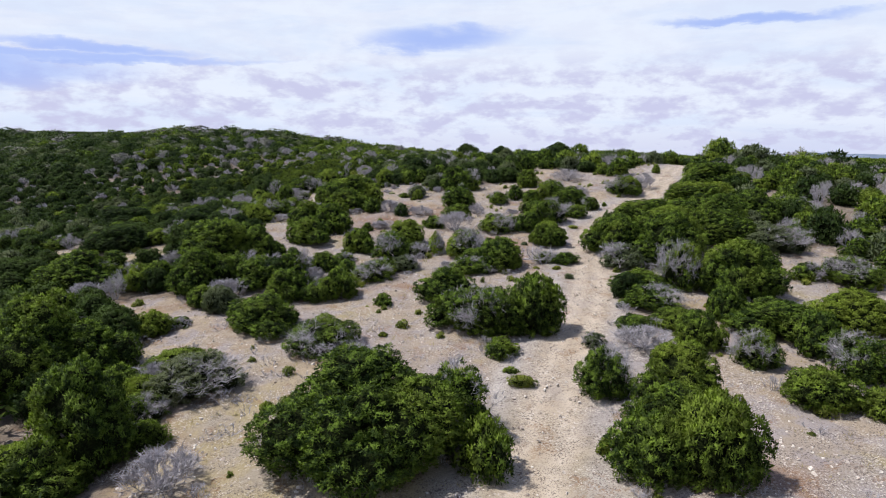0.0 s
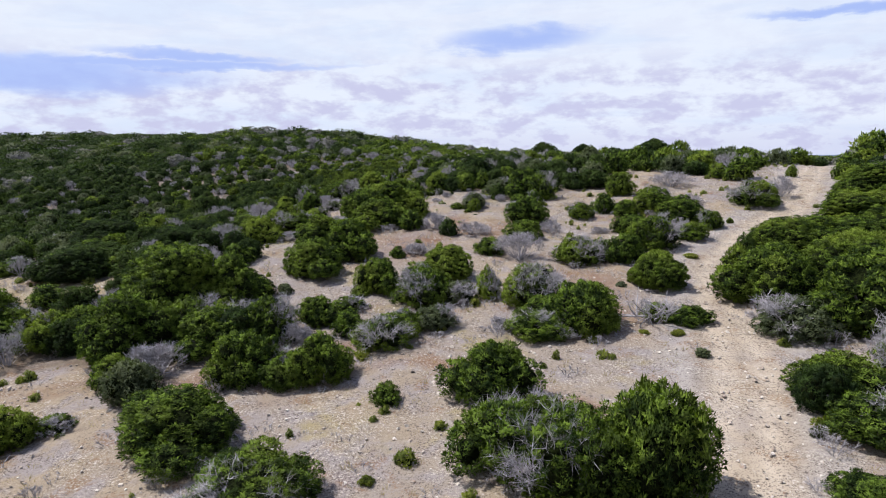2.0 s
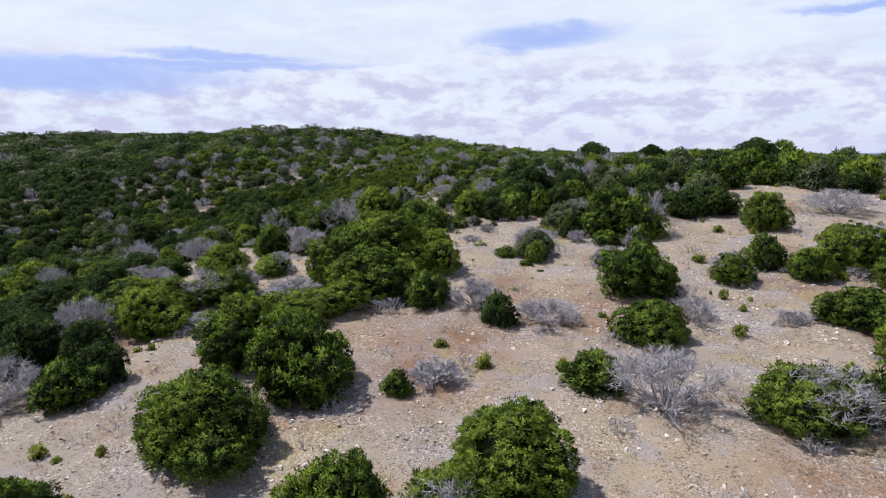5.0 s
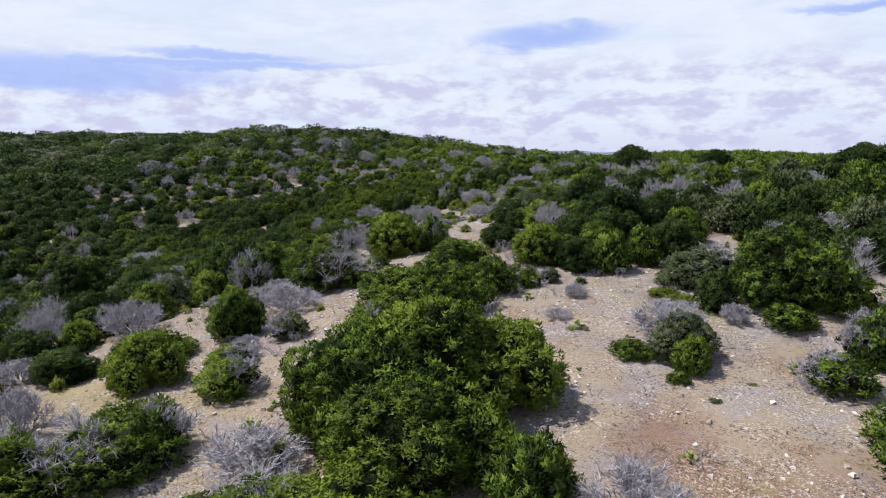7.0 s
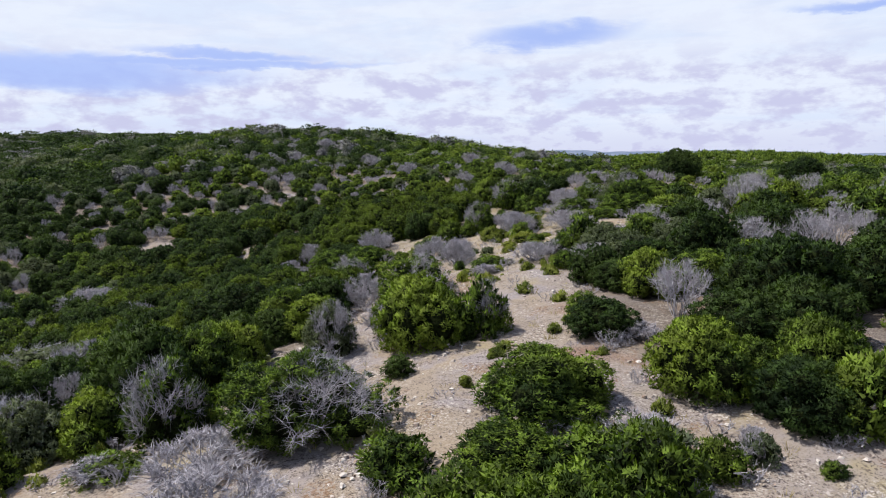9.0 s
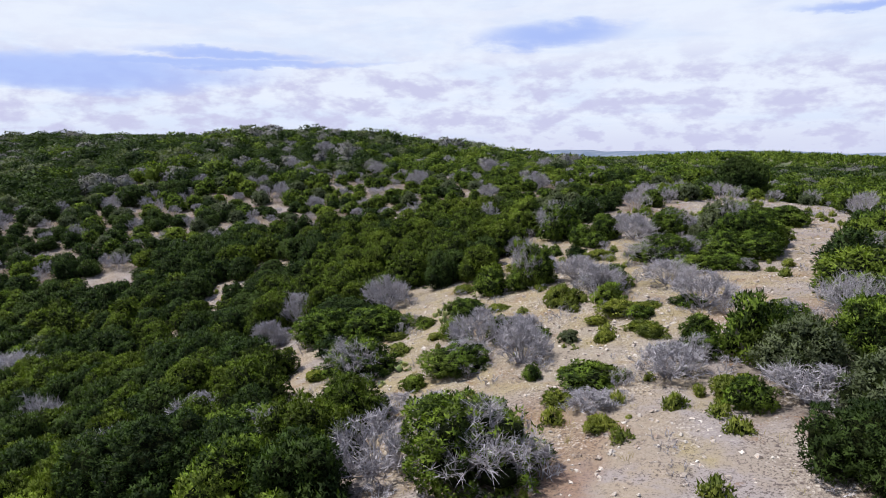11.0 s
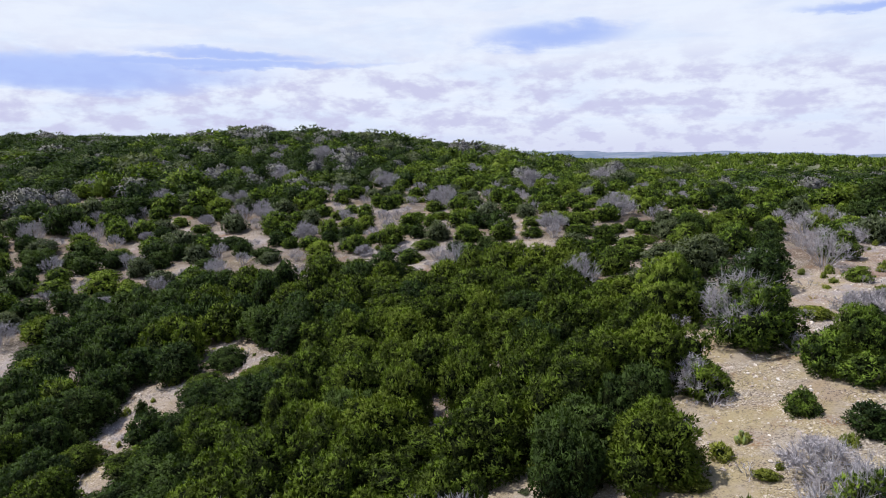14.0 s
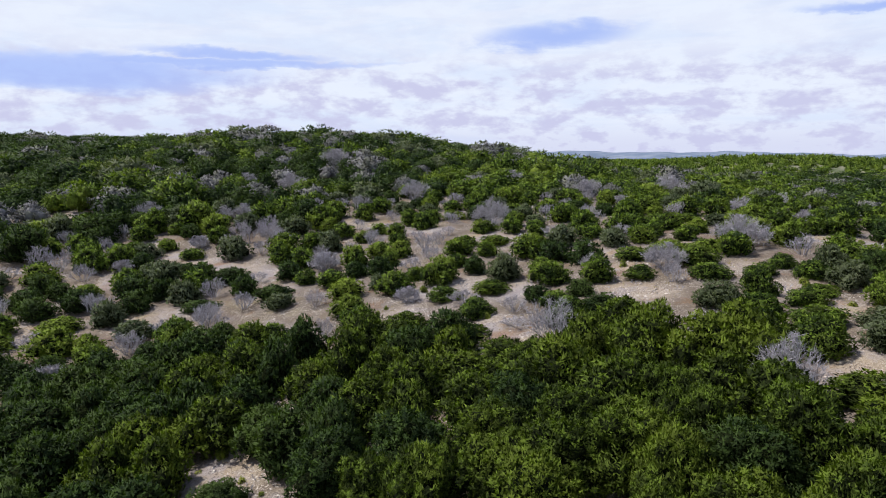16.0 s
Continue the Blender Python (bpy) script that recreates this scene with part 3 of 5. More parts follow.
def twigs(seed, r, h, stems=11, forks=5, tips=5, thick=0.02, lean=0.0):
    """A bare bush: stems that fan out and fork twice into fine twigs."""
    rng = rng_of(seed)
    out = []
    t = 6.283 * (np.arange(stems) + rng.uniform(-0.4, 0.4, stems)) / stems
    spread = rng.uniform(0.05, 1.0, stems) ** 0.6
    e = np.stack([np.cos(t) * r * spread * 0.75 + lean * r, np.sin(t) * r * spread * 0.75, h * (0.84 - 0.50 * spread ** 2) * rng.uniform(0.8, 1.1, stems)], 1)
    s = np.stack([np.cos(t) * 0.08 * r, np.sin(t) * 0.08 * r, np.full(stems, -0.06)], 1)
    mid = s + (e - s) * 0.5 + rng.normal(0, 0.07 * r, (stems, 3)) + [0, 0, 0.05 * h]
    w = thick * rng.uniform(0.7, 1.2, stems)
    out += [rods(s, mid, w * 1.2, w * 0.8), rods(mid, e, w * 0.8, w * 0.4)]
    f = rng.uniform(0.25, 1.0, (stems, forks, 1))
    p = (mid[:, None] + (e - mid)[:, None] * f).reshape(-1, 3)
    way = unit(unit(e - s)[:, None] + [0, 0, 0.35] + rng.normal(0, 0.55, (stems, forks, 3))).reshape(-1, 3)
    n1 = len(p)
    q = p + way * (0.36 * r * rng.uniform(0.5, 1.2, (n1, 1)))
    q[:, 2] = np.clip(q[:, 2], 0.03, h * 1.02)
    bend = p + (q - p) * 0.5 + rng.normal(0, 0.06 * r, (n1, 3))
    out += [rods(p, bend, np.full(n1, thick * 0.5), np.full(n1, thick * 0.38)), rods(bend, q, np.full(n1, thick * 0.38), np.full(n1, thick * 0.2))]
    p = bend
    f = rng.uniform(0.2, 1.0, (n1, tips, 1))
    a = (p[:, None] + (q - p)[:, None] * f).reshape(-1, 3)
    way2 = unit(way[:, None] * 0.8 + [0, 0, 0.15] + rng.normal(0, 0.75, (n1, tips, 3))).reshape(-1, 3)
    n2 = len(a)
    b = a + way2 * (0.22 * r * rng.uniform(0.5, 1.3, (n2, 1)))
    b[:, 2] = np.clip(b[:, 2], 0.02, h * 1.08)
    ln = np.linalg.norm(b - a, axis=1)
    out.append(leaves(a, unit(b - a), unit(np.cross(b - a, rng.normal(0, 1, (n2, 3)))), ln, np.full(n2, thick * 0.8)))
    return join(out)


def blades_of(seed, r, h, count, width=0.012):
    """Thin blades that fan out from one root."""
    rng = rng_of(seed)
    t, s = rng.uniform(0, 6.283, count), rng.uniform(0.1, 1.0, count) ** 0.7
    root = np.stack([np.cos(t) * r * 0.3 * s, np.sin(t) * r * 0.3 * s, np.full(count, -0.02)], 1)
    tip = np.stack([np.cos(t) * r * s, np.sin(t) * r * s, h * (1.05 - 0.55 * s) * rng.uniform(0.7, 1.1, count)], 1)
    d = tip - root
    ln = np.linalg.norm(d, axis=1)
    across = unit(np.cross(unit(d), rng.normal(0, 1, (count, 3))))
    return leaves(root, unit(d), across, ln, np.full(count, width))


def as_mesh(name, block, mat, smooth=False):
    return mesh_from(name, block[0], [block[1], block[2]], mat, smooth, inner_share(block), shades_of(block))


def part(name, me, parent, label=""):
    ob = new(name, me)
    ob.parent = parent
    if label:
        ob["label"] = label
    return ob


def root(name, label, category, group=""):
    return tagged(new(name), label, category, group)


# ---- plants: patterns, each (thing, width, height) ----


def juniper_pattern(seed, r, h, mat, name="juniper_bush", label="", mixed=False, **kw):
    thing = root(name, label, "bush", "bushes on the stony slope")
    part("crown", as_mesh("crown", crown(seed, r, h, **(dict(kw, bald=0.6, deep=0.66) if mixed else kw)), mat), thing)
    part("trunk", as_mesh("trunk", trunk(seed + 1, r, h), BARK), thing)
    if mixed:
        part("dead_wood", as_mesh("dead_wood", twigs(seed + 2, r * 0.98, h * 1.1, 22, 9, 12, 0.011, 0.3), DEAD), thing, "bare silver-grey dead branches")
    return thing, 2 * r, h


def fine(r):
    """Clumps and leaves grow a little with the bush."""
    return {"puff": 0.14 + 0.03 * min(r, 2.2), "blade": 0.052 + 0.006 * min(r, 2.2), "fill": 0.44, "core": ICO1 if r < 1 else ICO2, "lobes": 5 if r < 0.7 else 7 if r < 1.5 else 10}


GREEN = {"small": [], "middle": [], "large": [], "huge": []}
MIXED = {"small": [], "middle": [], "large": [], "huge": []}
for k, (size, r) in enumerate((s, q) for s, q in (("small", 0.45), ("middle", 0.95), ("large", 1.45), ("huge", 2.2)) for _ in range(4)):
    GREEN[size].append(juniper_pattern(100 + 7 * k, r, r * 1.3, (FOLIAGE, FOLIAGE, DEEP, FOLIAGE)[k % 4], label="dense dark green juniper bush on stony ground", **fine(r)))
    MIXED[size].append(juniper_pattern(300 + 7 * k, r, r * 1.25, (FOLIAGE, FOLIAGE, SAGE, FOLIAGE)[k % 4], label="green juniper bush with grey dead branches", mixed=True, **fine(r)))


def grey_pattern(seed, r, h):
    thing = root("bare_shrub", "leafless silver-grey shrub of fine twigs", "shrub", "leafless grey shrubs")
    part("twig_crown", as_mesh("twig_crown", twigs(seed, r, h, 26, 9, 13, 0.013 + 0.004 * r), DEAD), thing)
    part("stem", as_mesh("stem", trunk(seed + 1, r * 0.8, h * 0.6, 0.5), DEAD), thing)
    return thing, 2 * r, h


GREY = [grey_pattern(500 + k, r, r * 1.05) for k, r in enumerate((0.5, 0.8, 0.9, 1.3, 1.5))]


def round_pattern():
    thing = root("round_shrub", "tightly rounded dense green shrub beside the track", "shrub")
    part("crown", as_mesh("crown", crown(71, 1.12, 1.35, lobes=9, puff=0.15, blade=0.045, fill=0.6), FOLIAGE), thing)
    part("trunk", as_mesh("trunk", trunk(72, 0.9, 1.0), BARK), thing)
    return thing, 2.24, 1.38


def broom_pattern(seed, r, h):
    thing = root("broom_shrub", "low yellow-green shrub of fine upright stems", "shrub", "yellow-green shrubs")
    part("foliage", as_mesh("foliage", crown(seed, r, h, lobes=5, puff=0.16, blade=0.06, fuzz=0.8), LIME), thing)
    part("stem", as_mesh("stem", blades_of(seed + 1, r * 1.05, h * 1.15, 140, 0.012), LIME), thing)
    return thing, 2 * r, h


BROOM = [broom_pattern(600 + k, 0.45 + 0.1 * k, 0.5) for k in range(3)]


def low_pattern(seed, r, h):
    thing = root("low_plant", "small low green plant on bare soil", "plant", "small plants on bare soil")
    part("foliage", as_mesh("foliage", crown(seed, r, h, lobes=4, puff=0.12, blade=0.045, fuzz=0.5), (SAGE, FOLIAGE, LIME)[seed % 3]), thing)
    part("stalk", as_mesh("stalk", blades_of(seed + 5, r, h * 1.2, 40, 0.012), DRY), thing)
    return thing, 2 * r, h


LOW = [low_pattern(700 + k, 0.3, 0.3) for k in range(3)]

PAD_MESH = []
for k in range(3):
    v, f = ICO2
    v = v * [0.085 + 0.01 * k, 0.022, 0.115] + [0, 0, 0.105]
    v[:, 0] *= 0.75 + 1.3 * np.clip(v[:, 2], 0, 0.2)
    PAD_MESH.append(mesh_from("pad", v, f, PAD, True))


def cactus_pattern(seed):
    rng = rng_of(seed)
    thing = root("prickly_pear", "low clump of green prickly pear pads", "cactus", "prickly pears")
    for k in range(11):
        a, d = rng.uniform(0, 6.28), rng.uniform(0.02, 0.34)
        ob = part("pad", PAD_MESH[k % 3], thing)
        ob.matrix_local = pose(d * math.cos(a), d * math.sin(a), -0.02, rng.uniform(-40, 40), rng.uniform(-35, 35), rng.uniform(0, 360)) @ Matrix.Scale(rng.uniform(0.9, 1.5), 4)
        if k % 2:
            up = part("pad", PAD_MESH[(k + 1) % 3], thing)
            up.matrix_local = ob.matrix_local @ pose(0.02, 0, 0.2, rng.uniform(-25, 25), rng.uniform(-30, 30), rng.uniform(-60, 60))
    return thing, 0.8, 0.5


CACTUS = [cactus_pattern(800 + k) for k in range(3)]


def fallen_pattern():
    thing = root("fallen_tree", "fallen dead tree with bleached bare branches", "dead tree")
    rng = rng_of(77)
    a, b, ra, rb = [], [], [], []
    p = np.array([0.75, 0.1, 0.12])
    for q in ((0.3, 0.0, 0.22), (-0.2, 0.12, 0.25), (-0.8, 0.05, 0.32), (-1.3, 0.2, 0.3)):
        a.append(p), b.append(np.array(q)), ra.append(0.06 - 0.009 * len(a)), rb.append(0.051 - 0.009 * len(a))
        p = np.array(q)
    part("trunk", as_mesh("trunk", rods(np.array(a), np.array(b), np.array(ra), np.array(rb), 6), DEAD), thing)
    for k in range(14):
        s = np.array(a[k % 4]) * 0.5 + np.array(b[k % 4]) * 0.5
        e = s + np.array([rng.uniform(-0.9, 0.2), rng.uniform(-0.6, 0.6), rng.uniform(-0.15, 0.75)])
        e[2] = max(e[2], 0.05)
        m = s + (e - s) * 0.5 + rng.normal(0, 0.06, 3)
        tip = e + (e - m) * 0.5 + rng.normal(0, 0.12, 3)
        tip[2] = max(tip[2], 0.03)
        fork = m + (e - m) * 0.7 + rng.normal(0, 0.25, 3)
        pts = np.array([s, m, e, m]), np.array([m, e, tip, fork])
        part("branch", as_mesh("branch", rods(*pts, np.array([0.026, 0.020, 0.012, 0.013]), np.array([0.020, 0.012, 0.005, 0.005]), 5), DEAD), thing)
    part("twig_tangle", as_mesh("twig_tangle", twigs(78, 1.0, 0.8, 12, 6, 9, 0.016), DEAD), thing, "tangle of fine grey twigs")
    return thing, 2.2, 0.95


def oak_pattern(seed):
    thing = root("oak_tree", "small dark green live oak on the ridge", "tree", "oaks on the ridge")
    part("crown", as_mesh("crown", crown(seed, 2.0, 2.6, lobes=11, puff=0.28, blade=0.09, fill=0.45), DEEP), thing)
    for ob in thing.children:
        ob.location.z = 0.7
    part("trunk", as_mesh("trunk", trunk(seed + 1, 1.7, 2.6), BARK), thing)
    return thing, 4.0, 3.3


ROUND, FALLEN, OAK = round_pattern(), fallen_pattern(), oak_pattern(90)
PATTERNS = [*sum(GREEN.values(), []), *sum(MIXED.values(), []), *GREY, *BROOM, *LOW, *CACTUS, ROUND, FALLEN, OAK]
SPOTS = []      # where a thing grows: x, y, half its width
DICE = random.Random(5)


def grow(pattern, x, y, wide, tall, turn=None, sink=0.04):
    thing, w, h = pattern
    s = wide / w
    m = pose(x, y, float(ground(x, y)) - sink, DICE.uniform(-4, 4), DICE.uniform(-4, 4), DICE.uniform(0, 360) if turn is None else turn)
    ob = copy_thing(thing, m @ Matrix.Diagonal((s, s, tall / h, 1)))
    ob.matrix_basis = m @ Matrix.Diagonal((s, s, tall / h, 1))
    SPOTS.append((x, y, wide / 2))
    return ob


def size_of(wide):
    return "small" if wide < 1.3 else "middle" if wide < 2.4 else "large" if wide < 3.6 else "huge"


def juniper(x, y, wide, tall):
    # darker foliage: the brush to the west of the strip, partly in place of shade there, and a darker sort in the clump
    # that stands on the rise further on
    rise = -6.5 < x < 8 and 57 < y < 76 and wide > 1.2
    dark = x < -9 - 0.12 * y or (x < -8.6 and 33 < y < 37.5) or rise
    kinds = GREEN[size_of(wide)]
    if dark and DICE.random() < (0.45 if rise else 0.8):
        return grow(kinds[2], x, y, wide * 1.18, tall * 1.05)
    if 1.2 < wide < 2.6 and DICE.random() < 0.22:
        return mixed_juniper(x, y, wide, tall)
    return grow(kinds[2] if wide < 2 and DICE.random() < 0.1 else DICE.choice((kinds[0], kinds[1], kinds[3])), x, y, wide * 1.18, tall * 1.05)


def mixed_juniper(x, y, wide, tall):
    grow(DICE.choice(MIXED[size_of(wide)]), x, y, wide * 1.18, tall * 1.05)


def grey_shrub(x, y, wide, tall):
    grow(min(DICE.sample(GREY, 3), key=lambda p: abs(p[1] - wide)), x, y, wide * 1.05, tall)


def round_shrub(x, y, wide, tall):
    grow(ROUND, x, y, wide, tall)


def broom(x, y, wide, tall):
    grow(DICE.choice(BROOM), x, y, wide * 0.9, tall * 0.68)


def low_plant(x, y, wide, tall):
    grow(DICE.choice(LOW), x, y, wide, tall)


def cactus(x, y, wide, tall):
    grow(DICE.choice(CACTUS), x, y, wide, max(tall, 0.3 * wide), sink=0.02)


def fallen(x, y, wide, tall):
    grow(FALLEN, x, y, 2.4, 1.0, turn=10)


def oak(x, y, wide, tall):
    grow(OAK, x, y, wide, tall)


# ---- plants, one by one ----
juniper(6.6, 14.3, 2.0, 2.1)
juniper(5.2, 14.5, 2.1, 1.5)
juniper(1.1, 14.8, 1.2, 1.3)
grey_shrub(-7.1, 14.8, 1.9, 1.0)
juniper(-10.8, 15.3, 3.0, 1.1)
juniper(-2.8, 15.9, 2.3, 1.7)
juniper(-2.1, 16.0, 4.6, 2.5)
juniper(-9.9, 16.1, 2.7, 2.7)
juniper(6.5, 16.4, 2.4, 1.3)
mixed_juniper(0.3, 16.6, 2.1, 1.9)
juniper(12.6, 17.1, 1.0, 0.7)
juniper(11.3, 17.9, 2.0, 1.0)
juniper(-4.7, 18.1, 0.7, 0.6)
juniper(7.1, 18.2, 2.4, 1.7)
mixed_juniper(-9.4, 18.4, 1.4, 0.8)
juniper(5.0, 18.7, 1.6, 1.4)
mixed_juniper(13.6, 19.3, 2.0, 1.3)
low_plant(2.6, 19.5, 0.8, 0.3)
mixed_juniper(-8.3, 20.3, 2.9, 1.2)
low_plant(2.3, 20.4, 0.6, 0.2)
mixed_juniper(10.7, 20.5, 1.5, 1.1)
grey_shrub(-9.8, 20.6, 1.4, 0.9)
juniper(13.2, 21.2, 1.6, 1.4)
juniper(-14.6, 21.3, 4.1, 2.9)
juniper(-15.1, 21.4, 2.0, 1.4)
grey_shrub(-10.5, 21.5, 1.5, 0.5)
mixed_juniper(-3.3, 21.7, 1.4, 0.7)
juniper(2.1, 21.9, 1.0, 0.6)
juniper(-13.0, 22.0, 3.1, 1.9)
juniper(-9.6, 22.1, 2.1, 0.7)
juniper(9.3, 22.1, 1.6, 1.3)
grey_shrub(7.3, 22.2, 2.2, 0.8)
mixed_juniper(5.6, 22.4, 0.7, 0.5)
grey_shrub(-13.0, 22.9, 1.3, 0.9)
mixed_juniper(-4.5, 23.3, 2.6, 1.1)
juniper(12.8, 23.3, 3.3, 1.2)
juniper(16.0, 23.6, 2.9, 1.4)
broom(4.0, 23.6, 0.5, 0.2)
juniper(7.5, 23.8, 1.3, 0.6)
juniper(2.1, 23.9, 2.4, 1.8)
juniper(9.3, 24.1, 1.7, 0.7)
juniper(3.6, 24.1, 2.1, 2.2)
broom(-2.4, 24.3, 0.4, 0.2)
juniper(11.4, 24.6, 1.4, 1.4)
juniper(-13.6, 24.9, 2.0, 1.4)
mixed_juniper(0.6, 25.0, 2.3, 1.4)
juniper(1.5, 25.1, 2.0, 1.4)
juniper(-7.6, 25.6, 2.9, 1.3)
juniper(8.9, 26.3, 2.2, 0.9)
mixed_juniper(-11.4, 26.3, 0.9, 0.4)
low_plant(7.6, 26.3, 0.4, 0.2)
juniper(8.3, 27.5, 1.3, 1.1)
juniper(-2.7, 27.8, 0.7, 0.5)
juniper(13.2, 27.9, 3.4, 2.3)
juniper(0.1, 28.1, 2.1, 1.4)
juniper(9.2, 28.6, 2.3, 0.9)
mixed_juniper(11.2, 28.7, 2.1, 2.0)
mixed_juniper(-5.9, 29.0, 1.4, 0.9)
juniper(-4.9, 29.1, 1.5, 1.3)
juniper(-7.4, 29.2, 1.8, 1.4)
mixed_juniper(19.3, 29.3, 2.7, 1.2)
grey_shrub(-10.4, 29.4, 1.9, 1.0)
mixed_juniper(17.6, 29.8, 1.2, 0.8)
grey_shrub(-17.5, 29.9, 2.1, 0.9)
juniper(15.3, 30.1, 1.7, 1.5)
juniper(-12.1, 30.7, 2.8, 2.0)
grey_shrub(11.7, 30.7, 1.5, 0.9)
low_plant(6.3, 30.8, 0.5, 0.2)
broom(-5.6, 31.0, 1.0, 0.4)
juniper(-9.7, 31.3, 2.4, 1.2)
mixed_juniper(-15.7, 31.4, 1.7, 1.2)
mixed_juniper(-3.6, 31.6, 2.0, 0.9)
juniper(-8.5, 31.6, 1.7, 1.2)
grey_shrub(-6.7, 31.7, 1.1, 0.7)
juniper(-18.9, 31.8, 3.5, 1.8)
juniper(-21.9, 31.8, 3.6, 1.7)
mixed_juniper(-7.6, 32.0, 1.6, 1.4)
grey_shrub(2.3, 32.1, 1.1, 0.4)
juniper(-17.7, 32.2, 2.1, 1.1)
mixed_juniper(1.5, 32.3, 2.0, 0.7)
juniper(-5.0, 32.5, 1.0, 0.7)
broom(4.9, 32.5, 0.4, 0.2)
broom(6.0, 32.5, 0.5, 0.2)
mixed_juniper(-3.1, 32.6, 1.2, 0.7)
juniper(9.5, 32.6, 2.3, 1.1)
juniper(3.6, 32.7, 1.0, 0.8)
grey_shrub(0.2, 32.7, 1.0, 0.5)
juniper(3.0, 32.8, 2.3, 1.6)
mixed_juniper(-2.0, 33.0, 1.5, 0.7)
juniper(11.9, 33.1, 3.4, 2.4)
juniper(-13.5, 33.2, 2.0, 1.0)
juniper(-6.4, 33.4, 1.4, 0.9)
fallen(5.4, 33.4, 1.5, 0.8)
juniper(6.6, 33.6, 1.3, 0.5)
juniper(2.0, 33.8, 2.0, 0.8)
juniper(5.6, 33.9, 1.0, 0.5)
mixed_juniper(-5.6, 34.6, 1.2, 0.5)
juniper(-12.2, 35.1, 2.3, 1.7)
juniper(-2.9, 35.2, 1.8, 1.3)
mixed_juniper(18.9, 35.4, 3.2, 1.4)
juniper(-14.0, 35.4, 2.4, 1.2)
mixed_juniper(1.3, 35.4, 2.2, 1.4)
juniper(-10.7, 35.5, 2.5, 1.4)
mixed_juniper(-1.5, 35.6, 1.2, 0.7)
juniper(10.1, 35.7, 3.3, 2.1)
mixed_juniper(-0.4, 36.0, 0.9, 1.0)
juniper(-9.9, 36.0, 1.3, 0.9)
juniper(-5.5, 36.1, 0.7, 0.4)
low_plant(-8.8, 36.3, 0.7, 0.4)
juniper(13.2, 36.4, 4.0, 2.3)
juniper(-3.1, 36.6, 1.8, 1.1)
juniper(-4.9, 36.6, 1.6, 1.3)
grey_shrub(2.0, 37.0, 1.8, 0.7)
low_plant(4.9, 37.4, 0.5, 0.2)
round_shrub(6.3, 37.5, 2.3, 1.4)
juniper(16.6, 37.5, 3.8, 1.9)
juniper(-2.3, 38.3, 2.4, 1.3)
juniper(-8.3, 38.6, 2.5, 1.5)
juniper(9.9, 39.3, 1.0, 1.1)
juniper(-20.3, 39.5, 3.9, 1.4)
juniper(-16.5, 39.5, 2.0, 1.3)
grey_shrub(-14.5, 40.1, 2.3, 1.1)
juniper(-12.7, 40.3, 1.2, 0.9)
low_plant(-6.6, 40.5, 0.7, 0.4)
juniper(3.4, 40.9, 2.0, 1.1)
juniper(5.6, 41.1, 1.5, 1.2)
grey_shrub(0.8, 41.2, 2.6, 1.2)
juniper(-7.3, 41.2, 2.2, 1.7)
juniper(-5.0, 41.2, 0.6, 0.5)
juniper(18.1, 41.2, 3.3, 2.1)
mixed_juniper(-25.5, 41.3, 1.9, 0.7)
mixed_juniper(4.7, 41.3, 1.1, 0.9)
juniper(11.0, 41.7, 0.9, 1.0)
juniper(-20.4, 41.7, 2.9, 1.1)
grey_shrub(-4.2, 41.8, 1.4, 0.5)
low_plant(8.7, 41.9, 0.6, 0.2)
juniper(-0.6, 42.0, 1.2, 0.7)
juniper(16.2, 42.6, 4.1, 1.5)
juniper(-9.2, 42.6, 2.6, 1.6)
juniper(-17.4, 43.2, 3.6, 1.3)
juniper(21.4, 43.2, 3.5, 2.0)
juniper(7.5, 43.6, 2.1, 1.5)
juniper(13.9, 43.6, 3.9, 1.5)
grey_shrub(-14.9, 43.9, 2.1, 1.2)
juniper(-13.2, 44.4, 1.9, 1.2)
mixed_juniper(24.8, 44.4, 3.2, 1.3)
grey_shrub(-11.6, 44.5, 1.5, 0.5)
mixed_juniper(-9.8, 44.5, 1.1, 0.4)
juniper(1.1, 44.7, 1.8, 1.0)
juniper(-3.0, 45.2, 0.9, 0.8)
grey_shrub(-30.4, 45.3, 1.8, 1.2)
mixed_juniper(-8.9, 45.3, 2.4, 0.9)
mixed_juniper(9.5, 45.5, 1.7, 0.8)
juniper(-14.3, 45.5, 2.7, 1.2)
grey_shrub(-1.7, 45.5, 1.9, 0.7)
mixed_juniper(-13.7, 45.9, 1.5, 1.1)
juniper(-17.9, 46.1, 2.6, 1.1)
grey_shrub(2.4, 46.2, 1.3, 0.7)
grey_shrub(5.0, 46.2, 0.9, 0.4)
juniper(6.8, 46.3, 1.8, 1.0)
grey_shrub(-3.8, 46.3, 1.7, 0.9)
juniper(-5.3, 46.4, 1.1, 1.0)
juniper(-23.7, 46.5, 4.4, 1.7)
mixed_juniper(-12.4, 46.9, 2.0, 1.0)
mixed_juniper(-5.0, 46.9, 0.7, 0.7)
grey_shrub(-9.8, 47.0, 1.9, 0.7)
juniper(-5.6, 47.2, 1.3, 0.7)
juniper(-7.5, 47.2, 2.8, 1.4)
mixed_juniper(-12.0, 47.4, 1.1, 0.9)
juniper(-6.1, 47.4, 1.1, 0.9)
juniper(19.6, 47.4, 5.2, 1.9)
grey_shrub(-15.2, 47.9, 1.5, 1.0)
juniper(11.3, 48.0, 1.3, 0.9)
cactus(-2.7, 48.1, 0.4, 0.1)
juniper(1.2, 48.2, 2.1, 1.4)
juniper(-9.0, 48.2, 1.2, 0.8)
